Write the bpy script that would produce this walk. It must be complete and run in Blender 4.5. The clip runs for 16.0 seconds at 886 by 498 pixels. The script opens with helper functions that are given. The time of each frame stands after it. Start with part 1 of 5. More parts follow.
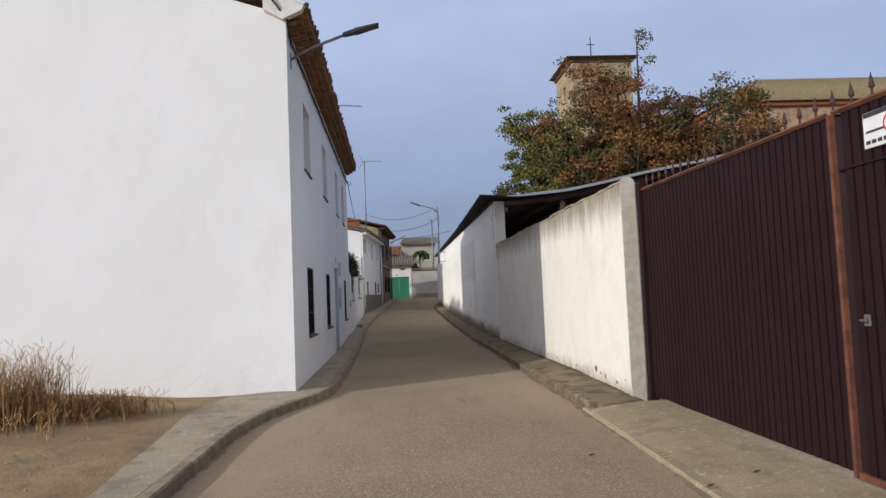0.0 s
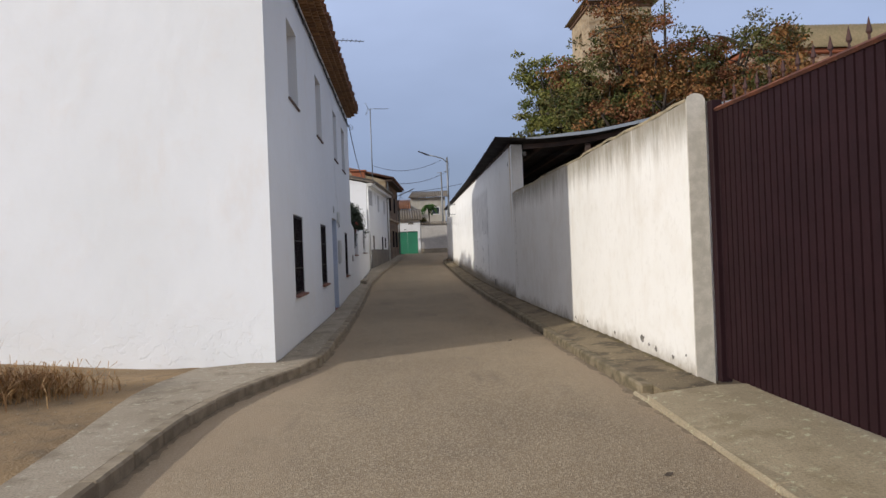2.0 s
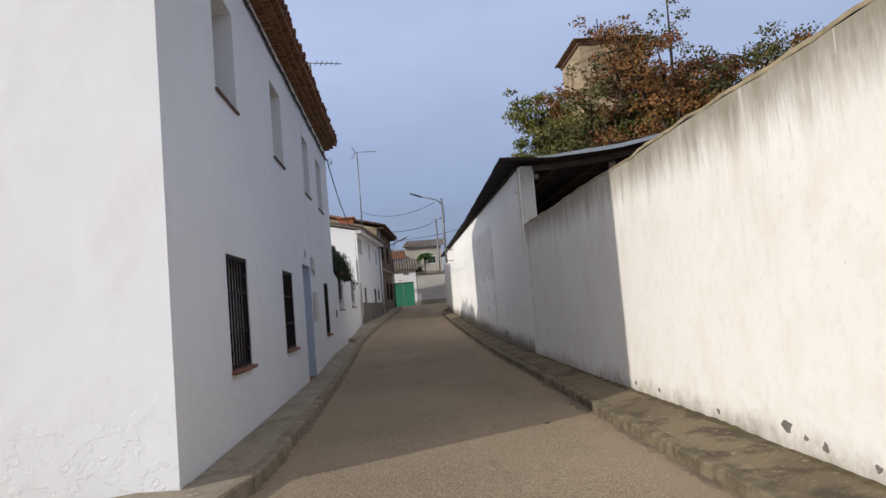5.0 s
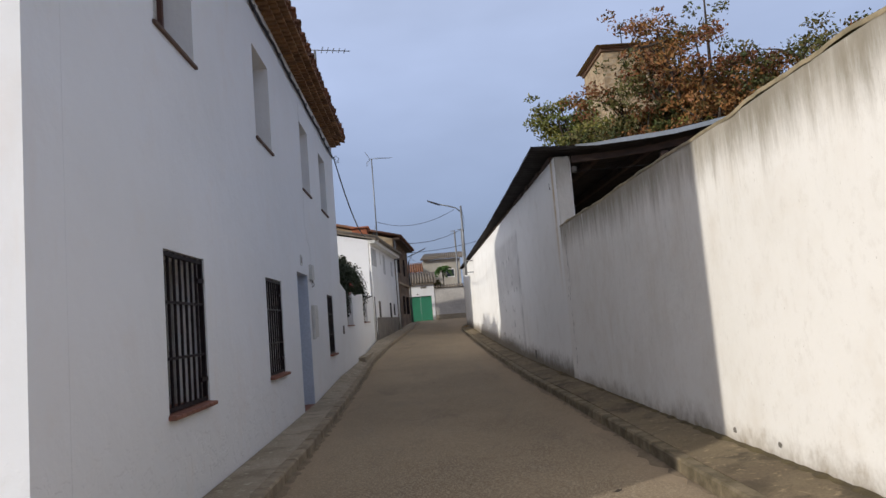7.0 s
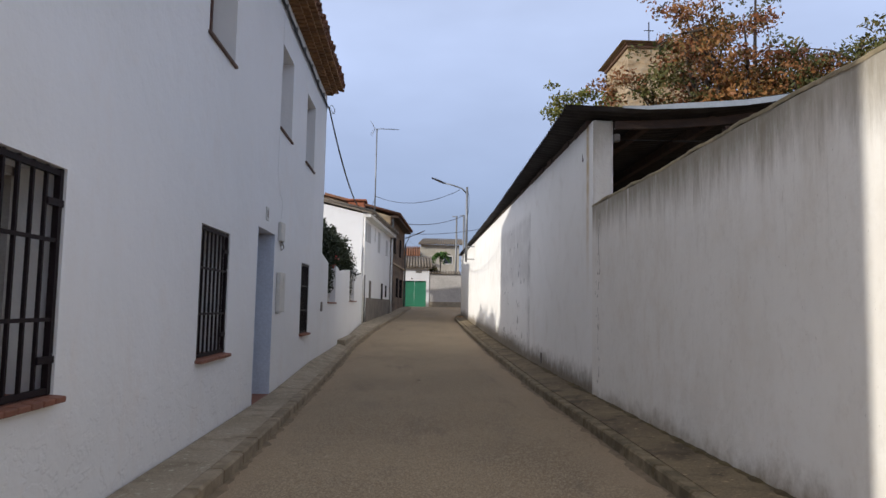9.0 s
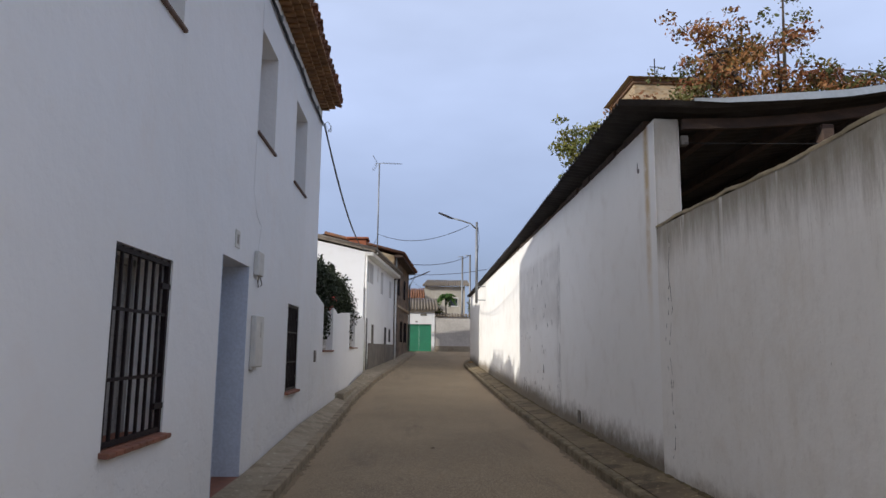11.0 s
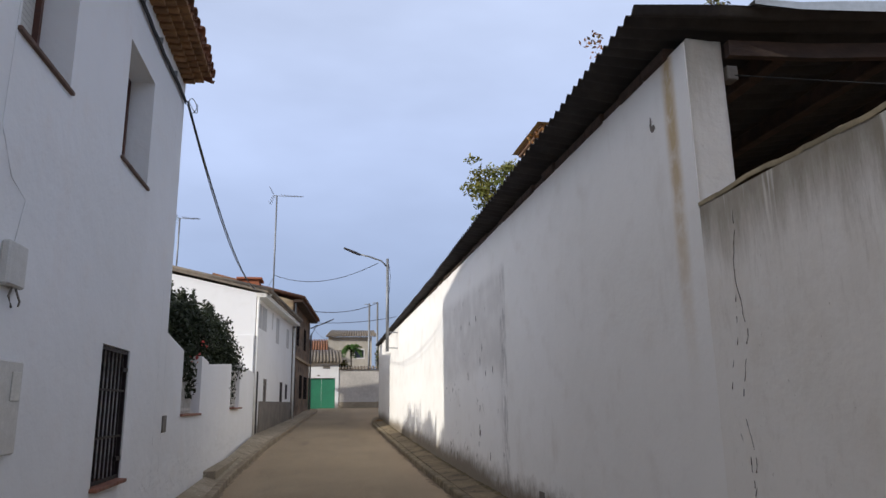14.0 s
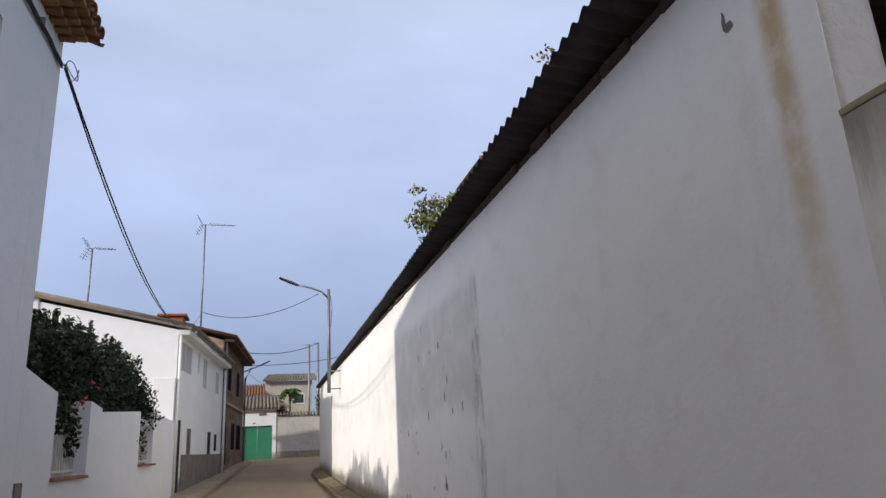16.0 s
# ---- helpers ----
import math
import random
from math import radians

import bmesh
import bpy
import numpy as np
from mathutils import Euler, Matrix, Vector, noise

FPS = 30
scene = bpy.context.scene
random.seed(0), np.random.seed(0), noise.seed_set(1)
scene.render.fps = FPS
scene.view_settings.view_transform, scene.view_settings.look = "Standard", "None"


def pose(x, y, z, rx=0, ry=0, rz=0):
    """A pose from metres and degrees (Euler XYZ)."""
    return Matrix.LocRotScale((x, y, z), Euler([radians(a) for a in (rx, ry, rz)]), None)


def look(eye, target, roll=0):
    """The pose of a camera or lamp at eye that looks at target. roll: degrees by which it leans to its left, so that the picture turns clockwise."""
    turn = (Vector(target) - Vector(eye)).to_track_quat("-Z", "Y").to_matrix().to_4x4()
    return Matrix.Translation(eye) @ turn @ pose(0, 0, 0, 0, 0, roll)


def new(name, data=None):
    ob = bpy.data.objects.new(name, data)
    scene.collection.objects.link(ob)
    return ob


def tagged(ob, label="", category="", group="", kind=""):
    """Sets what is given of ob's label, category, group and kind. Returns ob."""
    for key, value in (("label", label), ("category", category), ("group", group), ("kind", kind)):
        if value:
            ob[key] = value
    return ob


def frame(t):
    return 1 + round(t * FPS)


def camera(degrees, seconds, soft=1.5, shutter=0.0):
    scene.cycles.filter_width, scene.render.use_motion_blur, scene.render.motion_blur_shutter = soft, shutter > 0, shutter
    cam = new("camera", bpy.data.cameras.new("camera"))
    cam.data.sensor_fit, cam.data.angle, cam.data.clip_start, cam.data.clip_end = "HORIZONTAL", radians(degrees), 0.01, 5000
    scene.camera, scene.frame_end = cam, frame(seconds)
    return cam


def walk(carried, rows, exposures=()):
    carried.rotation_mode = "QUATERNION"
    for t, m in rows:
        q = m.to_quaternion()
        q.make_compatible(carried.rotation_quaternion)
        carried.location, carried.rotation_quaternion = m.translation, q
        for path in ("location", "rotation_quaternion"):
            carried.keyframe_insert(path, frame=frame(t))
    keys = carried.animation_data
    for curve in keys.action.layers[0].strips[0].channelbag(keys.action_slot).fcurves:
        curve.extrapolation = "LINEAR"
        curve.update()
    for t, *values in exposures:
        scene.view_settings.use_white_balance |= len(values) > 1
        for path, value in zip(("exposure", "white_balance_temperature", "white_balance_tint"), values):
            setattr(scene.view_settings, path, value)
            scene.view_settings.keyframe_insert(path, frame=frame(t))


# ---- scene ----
cam = camera(65.2, 16.0)
METRES, EYE, TILT, LEAN, TURN = 17.6, 1.5, 0.0, 0.0, -4.2
ROWS = [
    (0.0, 0.0, 0.0, 0.0, 0.16, 3.83, 2.38),
    (0.5, -0.0018, 0.028, -0.0001, -2.27, 3.26, 3.6),
    (1.0, -0.0007, 0.0566, -0.0, -1.44, 3.77, 3.32),
    (1.5, -0.0035, 0.0832, -0.0033, -3.59, 0.08, 2.67),
    (2.0, -0.0014, 0.1137, -0.0023, 0.95, 0.2, 2.19),
    (2.5, -0.0033, 0.1446, -0.0045, 0.31, 2.03, 0.95),
    (3.0, -0.0034, 0.1735, -0.005, -1.48, 3.09, 3.21),
    (3.5, -0.0048, 0.2058, -0.0055, -0.36, 4.01, 3.57),
    (4.0, -0.0065, 0.2382, -0.006, 0.06, 3.2, 4.09),
    (6.5, -0.008, 0.3968, -0.0036, 1.61, 6.65, 5.3),
    (7.0, -0.0114, 0.4276, -0.0046, 2.3, 5.74, 4.66),
    (7.5, -0.0101, 0.4615, -0.0054, 2.19, 2.74, 4.15),
    (8.0, -0.0124, 0.4951, -0.0068, 1.51, 2.14, 2.81),
    (8.5, -0.014, 0.5285, -0.0066, 0.2, 3.41, 1.79),
    (9.0, -0.0181, 0.5625, -0.0061, 1.68, 4.77, -1.11),
    (9.5, -0.0223, 0.5942, -0.005, 0.11, 5.23, 0.07),
    (12.0, -0.0407, 0.749, 0.0003, 2.93, 9.67, -1.01),
    (12.5, -0.0418, 0.7798, -0.0017, -3.51, 9.55, -0.77),
    (13.0, -0.0406, 0.8136, 0.0009, -3.86, 9.61, -0.41),
    (13.5, -0.042, 0.8449, 0.0005, -7.26, 11.39, 0.58),
    (14.0, -0.0424, 0.8762, 0.0025, -5.72, 12.61, 0.81),
    (14.5, -0.045, 0.9066, 0.0023, -4.83, 15.02, 1.32),
    (15.0, -0.0421, 0.9373, 0.0039, -8.45, 13.7, 2.01),
    (15.5, -0.0413, 0.9673, 0.0037, -7.81, 14.28, 0.79),
    (16.0, -0.0403, 0.9957, 0.0049, -10.2, 15.88, 2.82),
]
walk(cam, [(t, pose(0, 0, EYE, TILT, LEAN, TURN) @ pose(METRES * x, METRES * y, METRES * z, 90 + pitch, roll, yaw)) for t, x, y, z, yaw, pitch, roll in ROWS],
     [(0.0, -0.04), (6.5, 0.0), (7.2, -0.01), (8.1, 0.0), (8.6, 0.08), (9.1, 0.24), (9.6, 0.25), (12.0, 0.22), (14.0, 0.23), (15.5, 0.17), (16.0, 0.17)])

# ---- world, sun ----
SUN_EL, SUN_DIR = radians(21.6), Vector((0.86, 0.51, 0))
world = bpy.data.worlds.new("sky_world")
scene.world = world
world.use_nodes = True
wn, wl = world.node_tree.nodes, world.node_tree.links
wn.clear()
w_out, w_bg = wn.new("ShaderNodeOutputWorld"), wn.new("ShaderNodeBackground")
w_sky = wn.new("ShaderNodeTexSky")
w_sky.sky_type, w_sky.sun_disc = "NISHITA", False
w_sky.sun_elevation, w_sky.sun_rotation = SUN_EL, radians(239.3)
w_tc, w_map, w_noise = wn.new("ShaderNodeTexCoord"), wn.new("ShaderNodeMapping"), wn.new("ShaderNodeTexNoise")
w_map.inputs["Scale"].default_value = (1.0, 1.3, 2.6)
w_noise.inputs["Scale"].default_value, w_noise.inputs["Detail"].default_value = 1.6, 5.0
w_sep, w_ramp, w_mix1, w_mix2, w_cl = (wn.new("ShaderNodeSeparateXYZ"), wn.new("ShaderNodeValToRGB"), wn.new("ShaderNodeMix"),
                                       wn.new("ShaderNodeMix"), wn.new("ShaderNodeMapRange"))
for m_ in (w_mix1, w_mix2):
    m_.data_type = "RGBA"
wl.new(w_tc.outputs["Generated"], w_map.inputs["Vector"])
wl.new(w_map.outputs["Vector"], w_noise.inputs["Vector"])
wl.new(w_tc.outputs["Generated"], w_sep.inputs["Vector"])
# thin cloud deck: slate near the horizon, pale overhead
r_ = w_ramp.color_ramp
r_.elements[0].position, r_.elements[0].color = 0.0, (0.26, 0.33, 0.49, 1)
r_.elements[1].position, r_.elements[1].color = 0.85, (0.48, 0.45, 0.43, 1)
e_ = r_.elements.new(0.16)
e_.color = (0.31, 0.39, 0.59, 1)
e_ = r_.elements.new(0.38)
e_.color = (0.46, 0.55, 0.79, 1)
e_ = r_.elements.new(0.55)
e_.color = (0.52, 0.605, 0.825, 1)
wl.new(w_sep.outputs["Z"], w_ramp.inputs["Fac"])
w_cl.inputs["From Min"].default_value, w_cl.inputs["From Max"].default_value = 0.35, 0.7
w_cl.inputs["To Min"].default_value, w_cl.inputs["To Max"].default_value = 9.2, 12.4
wl.new(w_noise.outputs["Fac"], w_cl.inputs["Value"])
w_mul = wn.new("ShaderNodeVectorMath")
w_mul.operation = "SCALE"
wl.new(w_ramp.outputs["Color"], w_mul.inputs[0])
wl.new(w_cl.outputs["Result"], w_mul.inputs["Scale"])
w_dot, w_west, w_veil = wn.new("ShaderNodeVectorMath"), wn.new("ShaderNodeMapRange"), wn.new("ShaderNodeMix")
w_dot.operation, w_veil.data_type, w_veil.blend_type = "DOT_PRODUCT", "RGBA", "MULTIPLY"
w_dot.inputs[1].default_value = (-SUN_DIR.x, -SUN_DIR.y, 0.0)
wl.new(w_tc.outputs["Generated"], w_dot.inputs[0])
w_west.inputs["From Min"].default_value, w_west.inputs["From Max"].default_value = 0.1, 0.9
wl.new(w_dot.outputs["Value"], w_west.inputs["Value"])
wl.new(w_west.outputs["Result"], w_veil.inputs["Factor"])
wl.new(w_mul.outputs["Vector"], w_veil.inputs["A"])
w_veil.inputs["B"].default_value = (2.15, 1.97, 1.72, 1)
w_mix2.inputs["Factor"].default_value = 0.9
wl.new(w_sky.outputs["Color"], w_mix2.inputs["A"])
wl.new(w_veil.outputs["Result"], w_mix2.inputs["B"])
wl.new(w_mix2.outputs["Result"], w_bg.inputs["Color"])
w_bg.inputs["Strength"].default_value = 0.1
wl.new(w_bg.outputs["Background"], w_out.inputs["Surface"])

sun = new("sun", bpy.data.lights.new("sun", "SUN"))
sun.data.energy, sun.data.angle, sun.data.color = 2.95, radians(1.0), (1.0, 0.95, 0.87)
sun.matrix_world = look((-60, -36, 30), Vector((-60, -36, 30)) + Vector((SUN_DIR.x * math.cos(SUN_EL), SUN_DIR.y * math.cos(SUN_EL), -math.sin(SUN_EL))))


# ---- materials ----
class Nodes:
    """A small builder for node materials in world-size coordinates."""

    def __init__(self, name, rough=0.85, metal=0.0):
        self.m = bpy.data.materials.new(name)
        self.m.use_nodes = True
        self.t = self.m.node_tree
        self.b = self.t.nodes["Principled BSDF"]
        self.b.inputs["Roughness"].default_value, self.b.inputs["Metallic"].default_value = rough, metal
        self.geo = self.t.nodes.new("ShaderNodeNewGeometry").outputs["Position"]

    def link(self, a, b):
        self.t.links.new(a, b)

    def noise(self, scale, detail=4.0, stretch=(1, 1, 1), rough=0.55):
        mp, n = self.t.nodes.new("ShaderNodeMapping"), self.t.nodes.new("ShaderNodeTexNoise")
        mp.inputs["Scale"].default_value = stretch
        n.inputs["Scale"].default_value, n.inputs["Detail"].default_value, n.inputs["Roughness"].default_value = scale, detail, rough
        self.link(self.geo, mp.inputs["Vector"])
        self.link(mp.outputs["Vector"], n.inputs["Vector"])
        return n.outputs["Fac"]

    def cells(self, scale, stretch=(1, 1, 1)):
        mp, n = self.t.nodes.new("ShaderNodeMapping"), self.t.nodes.new("ShaderNodeTexVoronoi")
        mp.inputs["Scale"].default_value = stretch
        n.inputs["Scale"].default_value = scale
        self.link(self.geo, mp.inputs["Vector"])
        self.link(mp.outputs["Vector"], n.inputs["Vector"])
        return n

    def band(self, v, lo, hi, a=0.0, b=1.0):
        n = self.t.nodes.new("ShaderNodeMapRange")
        n.interpolation_type = "SMOOTHSTEP"
        for k, x in (("From Min", lo), ("From Max", hi), ("To Min", a), ("To Max", b)):
            n.inputs[k].default_value = x
        self.link(v, n.inputs["Value"])
        return n.outputs["Result"]

    def axis(self, k):
        n = self.t.nodes.new("ShaderNodeSeparateXYZ")
        self.link(self.geo, n.inputs["Vector"])
        return n.outputs[k]

    def math(self, op, a, b):
        n = self.t.nodes.new("ShaderNodeMath")
        n.operation = op
        for i, v in enumerate((a, b)):
            if isinstance(v, (int, float)):
                n.inputs[i].default_value = v
            else:
                self.link(v, n.inputs[i])
        return n.outputs[0]

    def mix(self, f, a, b, how="MIX"):
        n = self.t.nodes.new("ShaderNodeMix")
        n.data_type, n.blend_type = "RGBA", how
        for k, v in (("Factor", f), ("A", a), ("B", b)):
            if isinstance(v, tuple):
                n.inputs[k].default_value = (*v, 1)
            elif isinstance(v, (int, float)):
                n.inputs[k].default_value = v
            else:
                self.link(v, n.inputs[k])
        return n.outputs["Result"]

    def rand(self):
        return self.t.nodes.new("ShaderNodeObjectInfo").outputs["Random"]

    def done(self, color, bump=None, strength=0.3, dist=0.02, rough=None):
        if isinstance(color, tuple):
            self.b.inputs["Base Color"].default_value = (*color, 1)
        else:
            self.link(color, self.b.inputs["Base Color"])
        if rough is not None:
            self.link(rough, self.b.inputs["Roughness"])
        if bump is not None:
            n = self.t.nodes.new("ShaderNodeBump")
            n.inputs["Strength"].default_value, n.inputs["Distance"].default_value = strength, dist
            self.link(bump, n.inputs["Height"])
            self.link(n.outputs["Normal"], self.b.inputs["Normal"])
        return self.m


def simple(name, a, b, scale=6.0, rough=0.8, bump=0.15, metal=0.0, vary=0.0, stretch=(1, 1, 1)):
    """Two mixed tones at two scales, with a fine relief."""
    n = Nodes(name, rough, metal)
    big, fine = n.noise(scale, 5, stretch), n.noise(scale * 9, 3, stretch)
    c = n.mix(n.band(big, 0.35, 0.65), a, b)
    c = n.mix(n.band(fine, 0.3, 0.7, 0.0, 0.35), c, tuple(x * 0.6 for x in a))
    if vary:
        c = n.mix(n.math("MULTIPLY", n.rand(), vary), c, tuple(x * 0.45 for x in b))
    return n.done(c, fine, bump, 0.01)


def whitewash(name, base, grime, streak=0.0, top=2.85, foot=0.25, peel=0.0, lump=0.02):
    """Lime-washed render: lumps, soiled foot, drips from the coping, peeled patches."""
    n = Nodes(name, 0.9)
    big, mid, fine = n.noise(0.5, 4), n.noise(2.4, 5), n.noise(30, 4)
    z = n.axis("Z")
    c = n.mix(n.band(big, 0.35, 0.7, 0, 0.45), base, tuple(x * y for x, y in zip(base, (0.9, 0.9, 0.88))))
    c = n.mix(n.band(mid, 0.5, 0.8, 0, 0.3), c, tuple(0.5 * (x + y) for x, y in zip(grime, base)))
    c = n.mix(n.band(n.noise(1.3, 6, (1, 1, 0.35), 0.7), 0.55, 0.75, 0, 0.35), c, tuple(0.6 * x + 0.4 * y for x, y in zip(grime, base)))
    # soiled foot with a ragged upper edge
    climb = n.math("MULTIPLY", n.math("MAXIMUM", n.math("SUBTRACT", n.axis("Y"), 22.0), 0.0), -0.031)
    ragged = n.noise(6.5, 6, (1, 1, 0.8), 0.72)
    edge = n.math("ADD", n.math("ADD", n.math("ADD", z, climb), n.math("MULTIPLY", ragged, -0.42)), n.math("MULTIPLY", n.noise(0.45, 2), 0.3))
    c = n.mix(n.band(edge, foot - 0.42, foot - 0.02, 0.95, 0.0), c, tuple(x * 0.45 for x in grime))
    c = n.mix(n.math("MULTIPLY", n.band(n.math("ADD", z, climb), 1.3, 0.3), n.band(ragged, 0.58, 0.74, 0.0, 0.2)), c, grime)
    flake = n.math("MULTIPLY", n.band(n.noise(4.2, 6, (1, 1, 1.3), 0.62), 0.47, 0.53), n.band(n.math("ADD", z, climb), 1.2, 0.25))
    if streak:
        # washed runs: broad soft tongues, thin dirty threads and pale lime trails below a mossy head
        drip = n.noise(5.5, 7, (1, 1, 0.13), 0.78)
        broad = n.noise(1.1, 3, (1, 1, 0.2))
        reach = n.band(n.math("ADD", z, n.math("MULTIPLY", broad, -1.8)), top - 2.3, top - 0.35, 0.0, 1.0)
        head = n.band(n.math("ADD", z, n.math("MULTIPLY", drip, 0.75)), top - 0.2, top + 0.36, 0.0, 1.0)
        c = n.mix(n.math("MULTIPLY", n.math("MULTIPLY", n.band(drip, 0.44, 0.66), reach), streak * 0.38), c, (0.52, 0.45, 0.35))
        thread = n.noise(16.0, 6, (1, 1, 0.16), 0.75)
        c = n.mix(n.math("MULTIPLY", n.math("MULTIPLY", n.band(thread, 0.54, 0.7), reach), streak * 0.6), c, (0.33, 0.29, 0.22))
        c = n.mix(n.math("MULTIPLY", head, streak * 0.85), c, (0.19, 0.16, 0.105))
        lime = n.noise(7.0, 5, (1, 1, 0.06), 0.6)
        c = n.mix(n.math("MULTIPLY", n.math("MULTIPLY", n.band(lime, 0.60, 0.68), n.band(z, top - 1.5, top - 0.3)), streak * 0.6), c, (0.80, 0.78, 0.72))
        c = n.mix(n.band(n.noise(11, 6, (1, 1, 0.7), 0.75), 0.5, 0.7, 0, 0.2), c, (0.52, 0.47, 0.40))
        pits = n.noise(26, 4, (1, 1, 0.6), 0.7)
        c = n.mix(n.math("MULTIPLY", n.band(pits, 0.66, 0.74), 0.55), c, (0.36, 0.32, 0.26))
        c = n.mix(n.band(n.noise(0.9, 5, (1, 1, 0.7), 0.7), 0.45, 0.72, 0, 0.35), c, (0.66, 0.60, 0.51))
    bump = n.math("ADD", n.math("ADD", n.math("MULTIPLY", mid, 1.5), n.math("MULTIPLY", fine, 0.12)), n.math("MULTIPLY", flake, 0.3 if lump == 0.03 else 0.08))
    if peel:
        y = n.axis("Y")
        zone = n.math("MULTIPLY", n.math("MULTIPLY", n.band(y, 24.9, 25.05), n.band(y, 31.0, 29.4, 0.25, 1.0)), n.band(z, 3.6, 3.35))
        cement = n.math("MULTIPLY", zone, n.band(n.math("ADD", z, n.math("MULTIPLY", big, 0.9)), 2.35, 2.75))
        pn = n.noise(7.5, 6, (1, 1.3, 0.42), 0.72)
        rim = n.math("MULTIPLY", n.math("MULTIPLY", n.band(y, 24.9, 25.0), n.band(y, 25.5, 25.1)), n.band(pn, 0.47, 0.56))
        chip = n.math("MAXIMUM", n.math("MULTIPLY", n.band(pn, 0.635, 0.67), zone), n.math("MULTIPLY", n.math("MULTIPLY", rim, zone), 0.5))
        c = n.mix(n.math("MULTIPLY", cement, n.band(mid, 0.3, 0.6, 0.4, 0.85)), c, (0.65, 0.625, 0.585))
        c = n.mix(n.math("MULTIPLY", chip, peel), c, (0.30, 0.28, 0.25))
        bump = n.math("ADD", bump, n.math("MULTIPLY", chip, -1.2))
        # rust run beside the post
        rw = n.math("MULTIPLY", n.band(n.math("ABSOLUTE", n.math("SUBTRACT", y, 19.98), 0), 0.02, 0.13, 1.0, 0.0), n.band(z, 1.3, 3.6))
        c = n.mix(n.math("MULTIPLY", rw, n.band(ragged, 0.3, 0.6, 0.35, 0.85)), c, (0.50, 0.35, 0.15))
    return n.done(c, bump, 0.45, lump)


M_HOUSE = whitewash("white_render", (0.745, 0.75, 0.76), (0.66, 0.56, 0.48), foot=0.06, lump=0.03)
M_HOUSE_FAR = whitewash("white_render_far", (0.78, 0.78, 0.78), (0.5, 0.46, 0.42), foot=0.6)
M_YARD = whitewash("yard_wall_render", (0.83, 0.80, 0.745), (0.46, 0.335, 0.185), streak=1.0, top=2.87, foot=0.36)
M_SHED = whitewash("shed_wall_render", (0.86, 0.84, 0.80), (0.38, 0.30, 0.2), foot=0.6, peel=0.9)
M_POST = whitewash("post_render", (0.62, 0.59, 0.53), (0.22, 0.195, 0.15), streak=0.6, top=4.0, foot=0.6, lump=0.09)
M_PILLAR = simple("pillar_concrete", (0.60, 0.55, 0.465), (0.47, 0.43, 0.355), 9, 0.9, 0.35)
M_KERB = simple("kerb_concrete", (0.34, 0.28, 0.20), (0.21, 0.165, 0.11), 5, 0.95, 0.5, vary=0.3)
M_KERB_R = simple("mossy_kerb", (0.27, 0.215, 0.135), (0.11, 0.086, 0.045), 6, 0.95, 0.6, vary=0.35)
M_COPING = simple("mortar_coping", (0.36, 0.29, 0.18), (0.20, 0.165, 0.10), 4, 0.95, 0.5)
M_TRIM = simple("verge_white", (0.8, 0.79, 0.76), (0.7, 0.68, 0.64), 5, 0.85)
M_GREY = simple("dado_grey", (0.20, 0.175, 0.15), (0.14, 0.125, 0.105), 2.5, 0.9, 0.4)
M_DOOR = simple("blue_door", (0.05, 0.10, 0.19), (0.04, 0.08, 0.15), 8, 0.45, 0.05)
M_BLUEWHITE = simple("pale_blue_jamb", (0.57, 0.62, 0.72), (0.53, 0.58, 0.68), 4, 0.8, 0.1)
M_BLIND = simple("roller_blind", (0.62, 0.61, 0.56), (0.55, 0.54, 0.50), 6, 0.5, 0.05)
M_BLIND2 = simple("pale_shutter", (0.46, 0.46, 0.46), (0.40, 0.40, 0.40), 6, 0.6, 0.05)
M_SHUTTER = simple("grey_shutter", (0.36, 0.35, 0.34), (0.30, 0.29, 0.285), 6, 0.6, 0.05)
M_FRAMEB = simple("brown_frame", (0.11, 0.045, 0.03), (0.08, 0.035, 0.025), 10, 0.5)
M_IRON = simple("black_iron", (0.014, 0.009, 0.011), (0.018, 0.012, 0.013), 20, 0.6, 0.1)
M_IRON.node_tree.nodes["Principled BSDF"].inputs["Specular IOR Level"].default_value = 0.15
M_SILL = simple("clay_sill", (0.26, 0.10, 0.06), (0.2, 0.085, 0.055), 9, 0.75, vary=0.3)
M_SILLDARK = simple("dark_sill", (0.15, 0.09, 0.065), (0.11, 0.07, 0.055), 9, 0.8)
M_TILE = simple("clay_roof_tile", (0.31, 0.125, 0.065), (0.19, 0.10, 0.06), 3, 0.9, 0.3, vary=0.6)
M_TILEOLD = simple("old_roof_tile", (0.33, 0.25, 0.15), (0.24, 0.20, 0.11), 2, 0.95, 0.3, vary=0.5)
M_TILEGREY = simple("grey_roof_tile", (0.22, 0.185, 0.145), (0.15, 0.125, 0.1), 2, 0.95, 0.3)
M_BRICK = simple("eave_brick", (0.32, 0.165, 0.068), (0.23, 0.115, 0.05), 7, 0.9, 0.3, vary=0.5)


def masonry(name, a, b, joint):
    """Rough coursed stone: uneven blocks of differing tone in paler joints."""
    n = Nodes(name, 0.95)
    v = n.cells(1.9, (1, 1, 1.9))
    c = n.mix(n.band(v.outputs["Color"], 0.2, 0.8), a, b)
    c = n.mix(n.band(v.outputs["Distance"], 0.42, 0.6, 0, 0.6), c, joint)
    c = n.mix(n.band(n.noise(0.6, 5), 0.45, 0.7, 0, 0.6), c, tuple(x * 0.6 for x in b))
    return n.done(c, v.outputs["Distance"], 0.6, 0.08)


